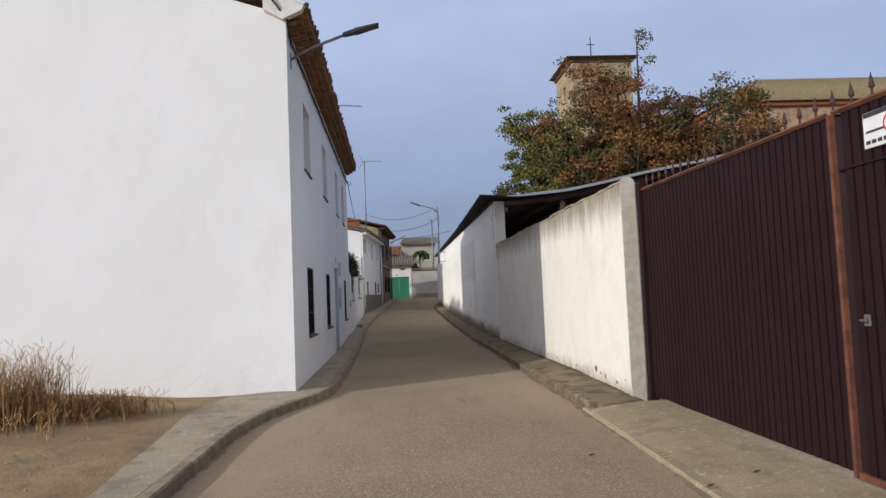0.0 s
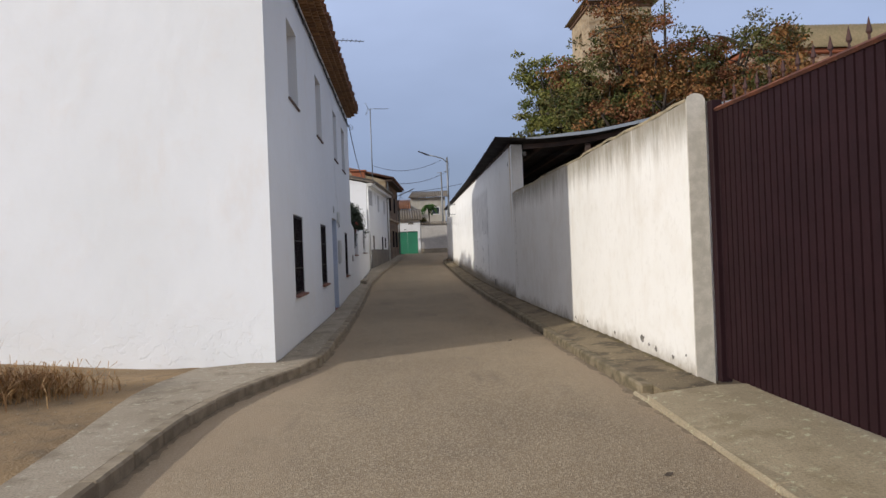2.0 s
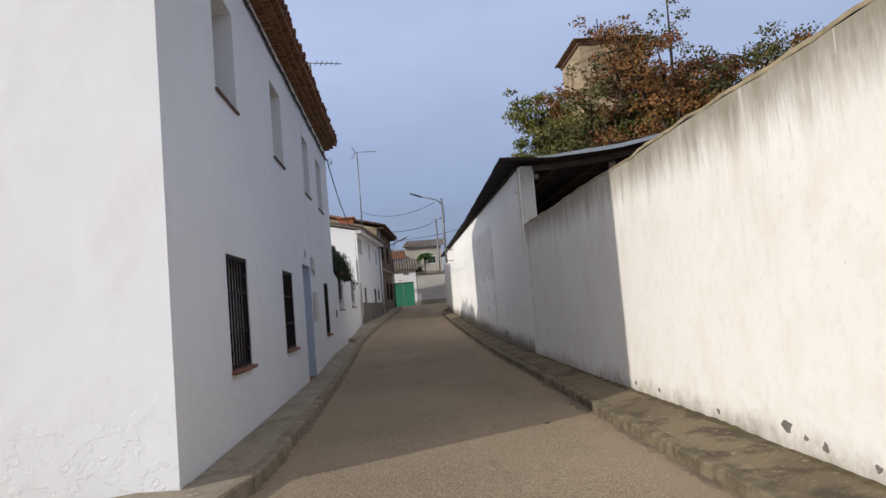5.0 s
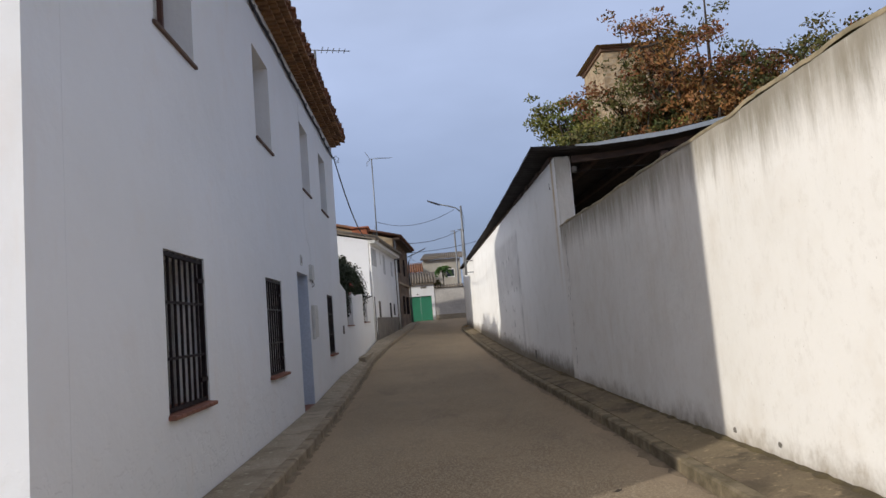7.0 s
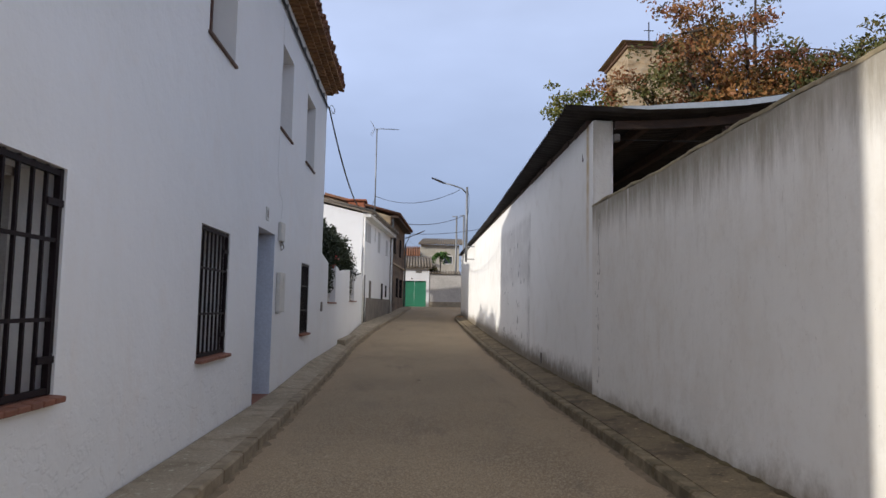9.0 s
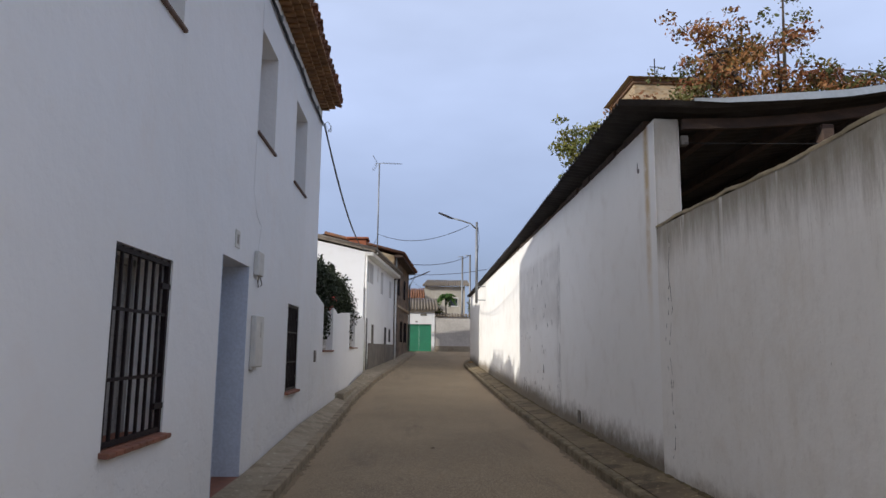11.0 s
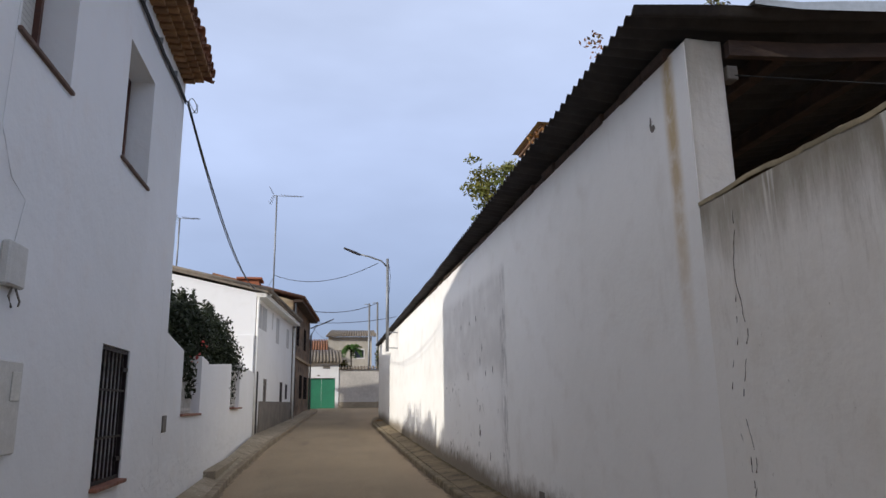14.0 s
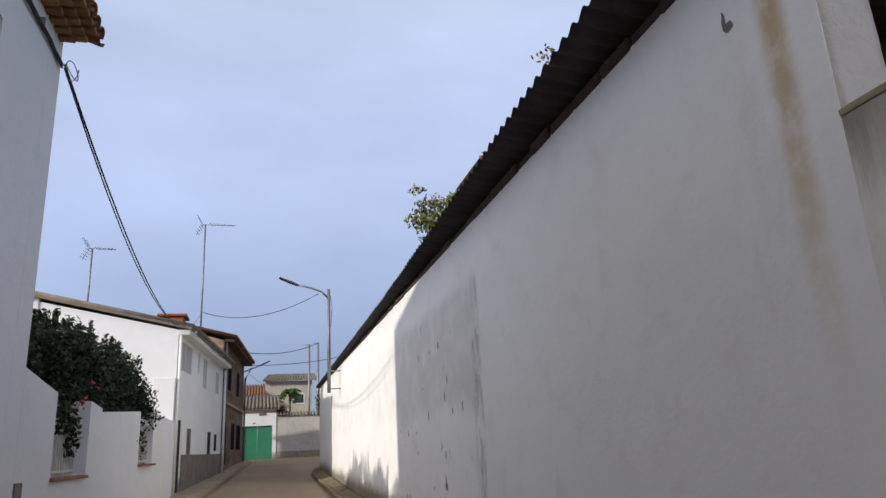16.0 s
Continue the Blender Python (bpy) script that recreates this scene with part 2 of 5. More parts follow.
M_STONE = masonry("tower_stone", (0.42, 0.31, 0.185), (0.27, 0.19, 0.11), (0.36, 0.30, 0.21))
M_CHURCH = masonry("church_brick", (0.44, 0.27, 0.17), (0.34, 0.20, 0.125), (0.40, 0.33, 0.24))
M_EAVEDARK = simple("dark_eave_brick", (0.17, 0.095, 0.055), (0.10, 0.06, 0.04), 2, 0.9, 0.3)
M_ENDWALL = simple("bare_cement_render", (0.52, 0.49, 0.45), (0.43, 0.40, 0.365), 0.9, 0.95, 0.3)
M_BROWNWALL = masonry("brown_facade", (0.20, 0.125, 0.075), (0.085, 0.055, 0.036), (0.17, 0.125, 0.085))
M_GATE = simple("brown_gate_sheet", (0.024, 0.0098, 0.0118), (0.020, 0.0085, 0.0102), 3, 0.6, 0.04)
M_GATE.node_tree.nodes["Principled BSDF"].inputs["Specular IOR Level"].default_value = 0.12
M_RUST = simple("rusted_frame", (0.19, 0.062, 0.028), (0.085, 0.03, 0.02), 9, 0.8, 0.3)
M_SPIKE = simple("rusty_spike", (0.075, 0.03, 0.022), (0.05, 0.02, 0.018), 20, 0.75, 0.2)
M_CRACK = simple("crack_shadow", (0.10, 0.08, 0.06), (0.07, 0.055, 0.045), 20, 0.95)
M_LOCK = simple("dull_lock", (0.13, 0.125, 0.12), (0.09, 0.085, 0.08), 20, 0.5)
M_GREEN = simple("green_gate", (0.035, 0.235, 0.13), (0.035, 0.21, 0.12), 2, 0.45, 0.05)
M_METAL = simple("galvanised_steel", (0.26, 0.27, 0.28), (0.19, 0.195, 0.2), 8, 0.5, 0.05, 0.5)
M_ZINC = simple("zinc_flashing", (0.42, 0.46, 0.50), (0.36, 0.40, 0.44), 3, 0.45, 0.05, 0.3)
M_CABLE = simple("black_cable", (0.015, 0.015, 0.016), (0.02, 0.02, 0.02), 30, 0.6)
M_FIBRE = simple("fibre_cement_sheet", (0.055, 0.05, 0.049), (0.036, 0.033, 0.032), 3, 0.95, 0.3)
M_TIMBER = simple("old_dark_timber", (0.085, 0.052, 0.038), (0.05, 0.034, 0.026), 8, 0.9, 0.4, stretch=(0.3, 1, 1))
M_BOX = simple("grey_plastic_box", (0.58, 0.57, 0.54), (0.52, 0.51, 0.48), 10, 0.5, 0.03)
M_BARK = simple("bark", (0.07, 0.052, 0.038), (0.045, 0.035, 0.027), 6, 0.95, 0.6)
M_WHITEPOST = simple("white_railing", (0.62, 0.61, 0.58), (0.5, 0.48, 0.45), 10, 0.6)
M_SIGN = simple("sign_white", (0.78, 0.78, 0.78), (0.72, 0.72, 0.72), 10, 0.4, 0.02)
M_SIGNDARK = simple("sign_ink", (0.03, 0.03, 0.035), (0.03, 0.03, 0.03), 10, 0.5, 0.02)
M_SIGNRED = simple("sign_red", (0.5, 0.03, 0.04), (0.45, 0.03, 0.04), 10, 0.5, 0.02)
M_TERRA = simple("terracotta_brick", (0.40, 0.13, 0.06), (0.30, 0.10, 0.05), 5, 0.9, vary=0.3)


def leafy(name, cols, scale=0.7):
    n = Nodes(name, 0.6)
    a, b = n.noise(scale, 3), n.noise(scale * 6, 2)
    c = n.mix(n.band(a, 0.40, 0.60), cols[0], cols[1])
    c = n.mix(n.band(b, 0.45, 0.65, 0, 0.8), c, cols[2])
    n.b.inputs["Specular IOR Level"].default_value = 0.25
    return n.done(c)


M_LEAF_G = leafy("leaves_green", ((0.125, 0.145, 0.034), (0.20, 0.18, 0.045), (0.06, 0.08, 0.022)))
M_LEAF_A = leafy("leaves_autumn", ((0.17, 0.062, 0.028), (0.25, 0.112, 0.035), (0.075, 0.075, 0.022)), 0.5)
M_LEAF_D = leafy("leaves_dark", ((0.045, 0.062, 0.018), (0.085, 0.088, 0.024), (0.13, 0.085, 0.028)))
M_LEAF_S = leafy("shrub_leaves", ((0.016, 0.025, 0.011), (0.03, 0.042, 0.016), (0.012, 0.018, 0.009)), 2.0)
M_LEAF_P = leafy("ailanthus_leaves", ((0.06, 0.14, 0.03), (0.10, 0.18, 0.045), (0.045, 0.1, 0.025)), 1.5)
M_FLOWER = simple("red_flower", (0.45, 0.02, 0.03), (0.4, 0.05, 0.03), 10, 0.6)
M_STRAW = leafy("dry_straw", ((0.38, 0.215, 0.08), (0.27, 0.14, 0.055), (0.46, 0.31, 0.16)), 3.0)


def asphalt():
    n = Nodes("old_asphalt", 0.95)
    big, mid, grit = n.noise(0.35, 4), n.noise(1.6, 5, (1, 0.5, 1)), n.noise(70, 3)
    chips = n.cells(95)
    c = n.mix(n.band(big, 0.35, 0.65), (0.285, 0.214, 0.134), (0.212, 0.157, 0.097))
    c = n.mix(n.band(mid, 0.5, 0.75, 0, 0.45), c, (0.145, 0.112, 0.08))
    c = n.mix(n.band(grit, 0.4, 0.7, 0, 0.5), c, (0.13, 0.105, 0.08))
    c = n.mix(n.band(chips.outputs["Color"], 0.45, 0.9, 0, 0.7), c, (0.48, 0.405, 0.29))
    c = n.mix(n.band(n.noise(0.9, 6, (1.6, 0.35, 1), 0.65), 0.56, 0.7, 0, 0.5), c, (0.13, 0.102, 0.075))
    # dust along the kerbs
    x = n.axis("X")
    side = n.band(n.math("ABSOLUTE", n.math("SUBTRACT", x, 0.62), 0), 1.1, 1.75)
    c = n.mix(n.math("MULTIPLY", side, n.band(mid, 0.35, 0.6, 0.2, 0.75)), c, (0.33, 0.25, 0.165))
    return n.done(c, n.math("ADD", grit, chips.outputs["Distance"]), 0.6, 0.006)


def pavement_mat(name, a, b, moss):
    n = Nodes(name, 0.95)
    big, mid, grit = n.noise(0.7, 5), n.noise(3.0, 6), n.noise(60, 3)
    c = n.mix(n.band(big, 0.35, 0.65), a, b)
    c = n.mix(n.band(mid, 0.48, 0.66, 0, 0.85), c, moss)
    c = n.mix(n.band(grit, 0.42, 0.7, 0, 0.5), c, tuple(0.5 * x for x in b))
    c = n.mix(n.band(n.noise(14, 6, (1, 1, 1), 0.75), 0.56, 0.66, 0, 0.75), c, tuple(min(0.5, 1.7 * x) for x in a))
    return n.done(c, n.math("ADD", mid, n.math("MULTIPLY", grit, 0.4)), 0.5, 0.015)


def dirt():
    n = Nodes("dirt", 1.0)
    big, mid, grit = n.noise(0.8, 5), n.noise(4.0, 6), n.noise(45, 3)
    c = n.mix(n.band(big, 0.35, 0.65), (0.30, 0.20, 0.10), (0.21, 0.14, 0.072))
    c = n.mix(n.band(mid, 0.5, 0.7, 0, 0.6), c, (0.13, 0.095, 0.06))
    c = n.mix(n.band(grit, 0.5, 0.75, 0, 0.5), c, (0.34, 0.28, 0.2))
    return n.done(c, n.math("ADD", mid, n.math("MULTIPLY", grit, 0.3)), 0.8, 0.04)


M_ROAD = asphalt()
M_PAVE_L = pavement_mat("pavement_concrete", (0.345, 0.29, 0.22), (0.28, 0.232, 0.168), (0.2, 0.16, 0.11))
M_PAVE_R = pavement_mat("mossy_pavement", (0.22, 0.17, 0.10), (0.13, 0.095, 0.055), (0.06, 0.045, 0.024))
M_APRON = pavement_mat("apron_concrete", (0.36, 0.295, 0.195), (0.31, 0.25, 0.16), (0.25, 0.2, 0.12))
M_DIRT = dirt()


def glass():
    n = Nodes("window_glass", 0.05)
    n.b.inputs["Specular IOR Level"].default_value = 0.6
    return n.done((0.02, 0.025, 0.03))


M_GLASS = glass()


# ---- mesh helpers ----
def mesh(name, verts, faces, mat, smooth=False):
    me = bpy.data.meshes.new(name)
    me.from_pydata([tuple(v) for v in verts], [], faces)
    me.materials.append(mat)
    if smooth:
        me.shade_smooth()
    me.update()
    return me


def bm_mesh(name, bm, mat, smooth=False):
    bmesh.ops.recalc_face_normals(bm, faces=bm.faces)
    me = bpy.data.meshes.new(name)
    bm.to_mesh(me)
    bm.free()
    me.materials.append(mat)
    if smooth:
        me.shade_smooth()
    return me


def add_box(bm, lo, hi, bevel=0.0):
    lo, hi = Vector(lo), Vector(hi)
    got = bmesh.ops.create_cube(bm, size=1.0, matrix=Matrix.LocRotScale((lo + hi) / 2, None, hi - lo))
    if bevel:
        edges = list({e for v in got["verts"] for e in v.link_edges})
        bmesh.ops.bevel(bm, geom=edges, offset=bevel, segments=1, affect="EDGES")


def boxes(name, spans, mat, bevel=0.0):
    bm = bmesh.new()
    for lo, hi in spans:
        add_box(bm, lo, hi, bevel)
    return bm_mesh(name, bm, mat)


def add_tube(bm, pts, radii, sides=6):
    """A tapered tube through points."""
    pts = [Vector(p) for p in pts]
    if isinstance(radii, (int, float)):
        radii = [radii] * len(pts)
    rings = []
    for i, p in enumerate(pts):
        d = (pts[min(i + 1, len(pts) - 1)] - pts[max(i - 1, 0)]).normalized()
        a = d.orthogonal().normalized()
        if abs(d.z) < 0.9:
            a = d.cross(Vector((0, 0, 1))).normalized()
        b = d.cross(a)
        rings.append([bm.verts.new(p + radii[i] * (math.cos(k * 2 * math.pi / sides) * a + math.sin(k * 2 * math.pi / sides) * b)) for k in range(sides)])
    for r, s in zip(rings, rings[1:]):
        for k in range(sides):
            bm.faces.new((r[k], r[(k + 1) % sides], s[(k + 1) % sides], s[k]))
    bm.faces.new(rings[0][::-1])
    bm.faces.new(rings[-1])


def tubes(name, runs, mat, sides=6):
    bm = bmesh.new()
    for pts, r in runs:
        add_tube(bm, pts, r, sides)
    return bm_mesh(name, bm, mat, True)


def thing(name, base, label, category, group="", kind=""):
    e = new(name)
    e.location = base
    e.empty_display_size = 0.2
    return tagged(e, label, category, group, kind)


def part(parent, name, me, label="", kind=""):
    """A mesh in world coordinates under a parent."""
    ob = new(name, me)
    ob.parent = parent
    if parent.parent is None:
        ob.matrix_parent_inverse = Matrix.Translation(-parent.location)
    return tagged(ob, label, kind=kind)


def piece(parent, name, me, m):
    """One of many alike pieces at the pose m, under a part or a thing."""
    ob = new(name, me)
    ob.parent = parent
    if parent.parent is None and parent.type == "EMPTY":
        ob.matrix_parent_inverse = Matrix.Translation(-parent.location)
    ob.matrix_basis = m
    return ob


def alone(name, me, label, category="", kind="", group=""):
    return tagged(new(name, me), label, category, group, kind)


def lerp_line(pts, v):
    """Piecewise straight interpolation."""
    if v <= pts[0][0]:
        return pts[0][1]
    for (a, fa), (b, fb) in zip(pts, pts[1:]):
        if v <= b:
            return fa + (fb - fa) * (v - a) / (b - a)
    return pts[-1][1]


RISE = [(16, 0.0), (22, 0.05), (28, 0.15), (32, 0.27), (39, 0.52), (47, 0.85), (55, 1.2), (62, 1.37), (80, 1.6), (140, 1.8)]


def ground_z(y):
    """The street climbs gently after the first house."""
    return (lerp_line(RISE, y - 1.5) + lerp_line(RISE, y) + lerp_line(RISE, y + 1.5)) / 3


def wall_mesh(name, p0, p1, z0, z1, thick, holes, mat, top=None):
    """A wall from p0 to p1, its outer face on that line, thickness to the left of the way; holes (u0, u1, z0, z1) go through it."""
    p0, p1 = Vector((*p0, 0)), Vector((*p1, 0))
    way = (p1 - p0).normalized()
    length, back = (p1 - p0).length, Vector((-way.y, way.x, 0)) * thick
    us = sorted({0.0, length, *[h[0] for h in holes], *[h[1] for h in holes]})
    us = sorted({*us, *[u for a, b in zip(us, us[1:]) for u in np.linspace(a, b, max(2, int((b - a) / 1.0) + 1))]})
    zs = sorted({z0, z1, *[h[2] for h in holes], *[h[3] for h in holes]})
    bm = bmesh.new()
    cache = {}

    def vert(u, z, side):
        key = (round(u, 4), round(z, 4), side)
        if key not in cache:
            zz = top(u) if (top and z == z1) else z
            cache[key] = bm.verts.new(p0 + way * u + back * side + Vector((0, 0, zz)))
        return cache[key]

    def solid(i, j):
        if not (0 <= i < len(us) - 1 and 0 <= j < len(zs) - 1):
            return False
        u, z = (us[i] + us[i + 1]) / 2, (zs[j] + zs[j + 1]) / 2
        return not any(h[0] < u < h[1] and h[2] < z < h[3] for h in holes)

    for i in range(len(us) - 1):
        for j in range(len(zs) - 1):
            if not solid(i, j):
                continue
            a, b, c, d = us[i], us[i + 1], zs[j], zs[j + 1]
            bm.faces.new([vert(a, c, 0), vert(b, c, 0), vert(b, d, 0), vert(a, d, 0)])
            bm.faces.new([vert(a, c, 1), vert(a, d, 1), vert(b, d, 1), vert(b, c, 1)])
            for di, dj, (q, r) in ((-1, 0, ((a, c), (a, d))), (1, 0, ((b, d), (b, c))), (0, -1, ((b, c), (a, c))), (0, 1, ((a, d), (b, d)))):
                if not solid(i + di, j + dj):
                    bm.faces.new([vert(*q, 0), vert(*r, 0), vert(*r, 1), vert(*q, 1)])
    return bm_mesh(name, bm, mat)


def strip(name, left, right, ys, dz, mat, depth=0.0, cols=1):
    """A sheet between two lines x = left(y) and x = right(y) on the street's slope, with closed sides if depth is given."""
    verts, faces = [], []
    for y in ys:
        for k in range(cols + 1):
            f = k / cols
            x = left(y) * (1 - f) + right(y) * f
            verts.append((x, y, ground_z(y) + (dz(x, y) if callable(dz) else dz)))
    w = cols + 1
    for i in range(len(ys) - 1):
        for k in range(cols):
            a = i * w + k
            faces.append((a, a + 1, a + w + 1, a + w))
    me = mesh(name, verts, faces, mat)
    if depth:
        bm = bmesh.new()
        bm.from_mesh(me)
        got = bmesh.ops.extrude_face_region(bm, geom=bm.faces[:])
        for v in got["geom"]:
            if isinstance(v, bmesh.types.BMVert):
                v.co.z -= depth
        bmesh.ops.recalc_face_normals(bm, faces=bm.faces)
        bm.to_mesh(me)
        bm.free()
    return me


# ---- ground, road, pavements ----
KERB_L = [(-12, -1.95), (5.3, -1.82), (7.0, -1.82), (8.2, -1.83), (9, -1.7), (9.7, -1.52), (10.35, -1.26), (10.9, -1.06), (11.7, -0.99), (13, -1.02), (16, -1.0), (20, -1.05), (30, -1.2), (36, -1.0), (42, -0.62), (48, -0.2), (55, 0.3), (58, 0.3)]
KERB_R = [(-12, 2.05), (4.5, 2.19), (6.2, 2.26), (9, 2.33), (12.6, 2.36), (15.5, 2.42), (18, 2.44), (20.9, 2.41), (26, 2.46), (44, 2.5), (47, 2.7), (48.4, 3.3)]


def soft(pts):
    return lambda y: sum(lerp_line(pts, y + d) for d in (-0.5, -0.25, 0, 0.25, 0.5)) / 5


kerb_l, kerb_r = soft(KERB_L), soft(KERB_R)


def mound(x, y):
    return 0.08 * max(0.0, -x - 3.2) if (x < -3.2 and 0 < y < 13) else 0.0


gx = sorted({-400, -150, -60, -30, -15, *[round(v, 2) for v in np.arange(-10, -2.4, 0.35)], -2.2, 0, 2.2, 3, 5, 15, 30, 60, 150, 400})
gy = sorted({-300, -80, -20, -5, *range(0, 70, 1), 75, 80, 100, 140, 200, 400, 900})
gv, gf = [], []
for y in gy:
    for x in gx:
        bumpy = 0.02 * noise.noise((x * 1.3, y * 1.3, 0)) if -9 < x < -2.2 else 0
        base = 0.09 if -11 < x < -2.2 and y < 12 else -0.03
        gv.append((x, y, ground_z(y) + base + mound(x, y) + bumpy))
for i in range(len(gy) - 1):
    for j in range(len(gx) - 1):
        a = i * len(gx) + j
        gf.append((a, a + 1, a + len(gx) + 1, a + len(gx)))
alone("ground", mesh("ground", gv, gf, M_DIRT, True), "bare brown dirt with dry debris beside the pavement", "ground", "structure")

ys_road = [-12, -8, -4, *[float(v) for v in np.arange(0, 62.1, 0.5)]]
alone("road", strip("road", lambda y: kerb_l(y) - 0.04, lambda y: kerb_r(y) + 0.04 if y < 47.5 else 3.3 + (y - 47.5) * 0.9, ys_road, 0.004, M_ROAD, cols=4),
      "worn sandy-brown asphalt village street with scattered grit", "road", "structure")

# left pavement: a bare walk round the corner, then the walk along the house
def pave_l_in(y):
    return lerp_line([(-12, -2.35), (5.3, -2.3), (6.2, -2.4), (7.6, -2.52), (9.1, -2.69), (9.8, -2.68), (11.1, -2.46)], y) if y < 11.02 else -1.55 if y < 38.6 else kerb_l(y) - 1.5


ys_walk = [-12, -6, 0, *[float(v) for v in np.arange(2, 56.1, 0.4)]]
alone("pavement", strip("pavement", pave_l_in, lambda y: kerb_l(y) - 0.122, ys_walk, lambda x, y: 0.118 + 0.11 * min(1, max(0, (y - 20) / 3.5)) * min(1, max(0, (kerb_l(y) - 0.13 - x) / 0.35)) * (1 if y < 38 else 0), M_PAVE_L, 0.2, 2),
      "cracked grey concrete pavement along the white house", "pavement", "structure")
ys_rw = [float(v) for v in np.arange(8.2, 47.6, 0.4)]
alone("pavement", strip("pavement", lambda y: kerb_r(y) + 0.122, lambda y: 2.99, ys_rw, lambda x, y: 0.115 + 0.1 * max(0, (x - 2.4)) * min(1, max(0.2, (y - 8.2) / 3)), M_PAVE_R, 0.2, 2),
      "narrow mossy concrete pavement under the long wall", "pavement", "structure")
ys_ap = [float(v) for v in np.arange(-12, 8.2, 0.4)] + [8.205]
alone("apron", strip("apron", lambda y: kerb_r(y) - 0.02, lambda y: 3.5, ys_ap, lambda x, y: 0.03 + 0.06 * min(1, (x - kerb_r(y) + 0.02) / 0.5) + 0.05 * min(1, max(0, (y - 6.0) / 2.2)), M_APRON, 0.15, 4),
      "pale concrete entrance apron in front of the brown gate", "pavement", "structure")

# ---- white two-storey house ----
HX, H0, H1, HTOP = -1.57, 11.0, 24.93, 6.0
house = thing("house", (HX - 3, 18, 0), "white rendered two-storey village house with clay roof tiles", "house")
LOW = [(12.87, 13.88), (16.41, 17.42), (22.24, 23.19)]
UP = [(12.87, 13.86), (16.34, 17.3), (19.88, 20.82), (22.27, 23.3)]
DOOR = (18.74, 19.79)
U0 = H0 + 0.4
holes = [(a - U0, b - U0, 0.86, 2.13) for a, b in LOW] + [(a - U0, b - U0, 3.95, 5.21) for a, b in UP] + [(DOOR[0] - U0, DOOR[1] - U0, 0.1, 2.37)]
SKEW_S = 0.14
BACK = -9.5
front = part(house, "wall", wall_mesh("wall", (HX, H0 + 0.4), (HX, H1 - 0.4), -0.3, HTOP, 0.42, holes, M_HOUSE))
depth_ = HX - BACK


def roof_gable(x):
    return 6.1 + 0.36 * min(HX - x, 2 * (HX + 5.5) - (HX - x))


def gable(y_front, y_back, flip):
    vs, fs, n = [], [], 10
    xs = [HX + (BACK - HX) * k / n for k in range(n + 1)]
    for off in (0.0, 0.4):
        for k, x in enumerate(xs):
            # flip: behind the ridge the plan turns along the sun for an upright shadow edge
            y = (lerp_line([(0, 0), (5, 0.12), (10, y_back - y_front)], k) + y_front - off) if flip else y_front + (y_back - y_front) * k / n + off
            xx = x
            vs += [(xx, y, -0.3), (xx, y, roof_gable(x))]
    w = 2 * (n + 1)
    for o in (0, w):
        for k in range(n):
            a = o + 2 * k
            fs.append((a, a + 2, a + 3, a + 1))
    for k in range(n):
        a = 2 * k + 1
        fs.append((a, a + 2, a + w + 2, a + w))
    fs += [(0, 1, w + 1, w), (2 * n, 2 * n + 1, w + 2 * n + 1, w + 2 * n)]
    bm = bmesh.new()
    bm.from_mesh(mesh("tmp", vs, fs, M_HOUSE))
    return bm_mesh("wall", bm, M_HOUSE)


YS_B, YN_B = H0 + SKEW_S * depth_, H1 - 2.33
part(house, "wall", gable(H0 - 0.002, YS_B, False))
# unseen north gable, its bent plan made up to shape the shadow on the shed
part(house, "wall", gable(H1 + 0.002, YN_B, True))
part(house, "wall", wall_mesh("wall", (BACK, YN_B), (BACK, YS_B), -0.3, 6.0, 0.3, [], M_HOUSE))
part(house, "floor", boxes("floor", [((-9.2, 12.4, 2.9), (-2.0, 21.6, 3.05))], M_TRIM))

# stepped brick cornice under the eave
cornice = part(house, "cornice", boxes("cornice", [((HX - 0.35, H0 + 0.05, 6.002), (HX + 0.055, H1 - 0.05, 6.06)), ((HX - 0.35, H0 + 0.05, 6.064), (HX + 0.2, H1 - 0.05, 6.16))], M_BRICK), "ochre brick corbels")
bm = bmesh.new()
add_box(bm, (-0.02, -0.055, -0.025), (0.16, 0.055, 0.025), 0.006)
brick_me = bm_mesh("brick", bm, M_BRICK)
for row, (dx, z) in enumerate(((-0.01, 5.972), (0.09, 6.035), (0.19, 6.1))):
    k, y = 0, H0 + 0.08
    while y < H1 - 0.05:
        m = pose(HX + dx + 0.004 * noise.noise((y, row, 3)), y + (0.08 if row % 2 else 0), z + 0.004 * noise.noise((y, row, 0)), 0, 0, random.uniform(-2, 2))
        piece(cornice, "brick", brick_me, m)
        y += 0.163


def barrel(name, r, length, mat, up=True, seg=6, taper=0.85):
    """A curved clay tile lying along +x, its wide end at x = 0."""
    vs, fs = [], []
    for t_ in (0.0, 0.015):
        for x, s in ((0, 1.0), (-length, taper)):
            for k in range(seg + 1):
                a = math.pi * k / seg
                q = r * s - t_
                z = q * math.sin(a) * 0.8
                vs.append((x, q * math.cos(a), z if up else -z + r * 0.8))
    w = seg + 1
    for k in range(seg):
        fs += [(k, k + 1, w + k + 1, w + k), (2 * w + k, 3 * w + k, 3 * w + k + 1, 2 * w + k + 1), (k, 2 * w + k, 2 * w + k + 1, k + 1)]
    return mesh(name, vs, fs, mat, True)


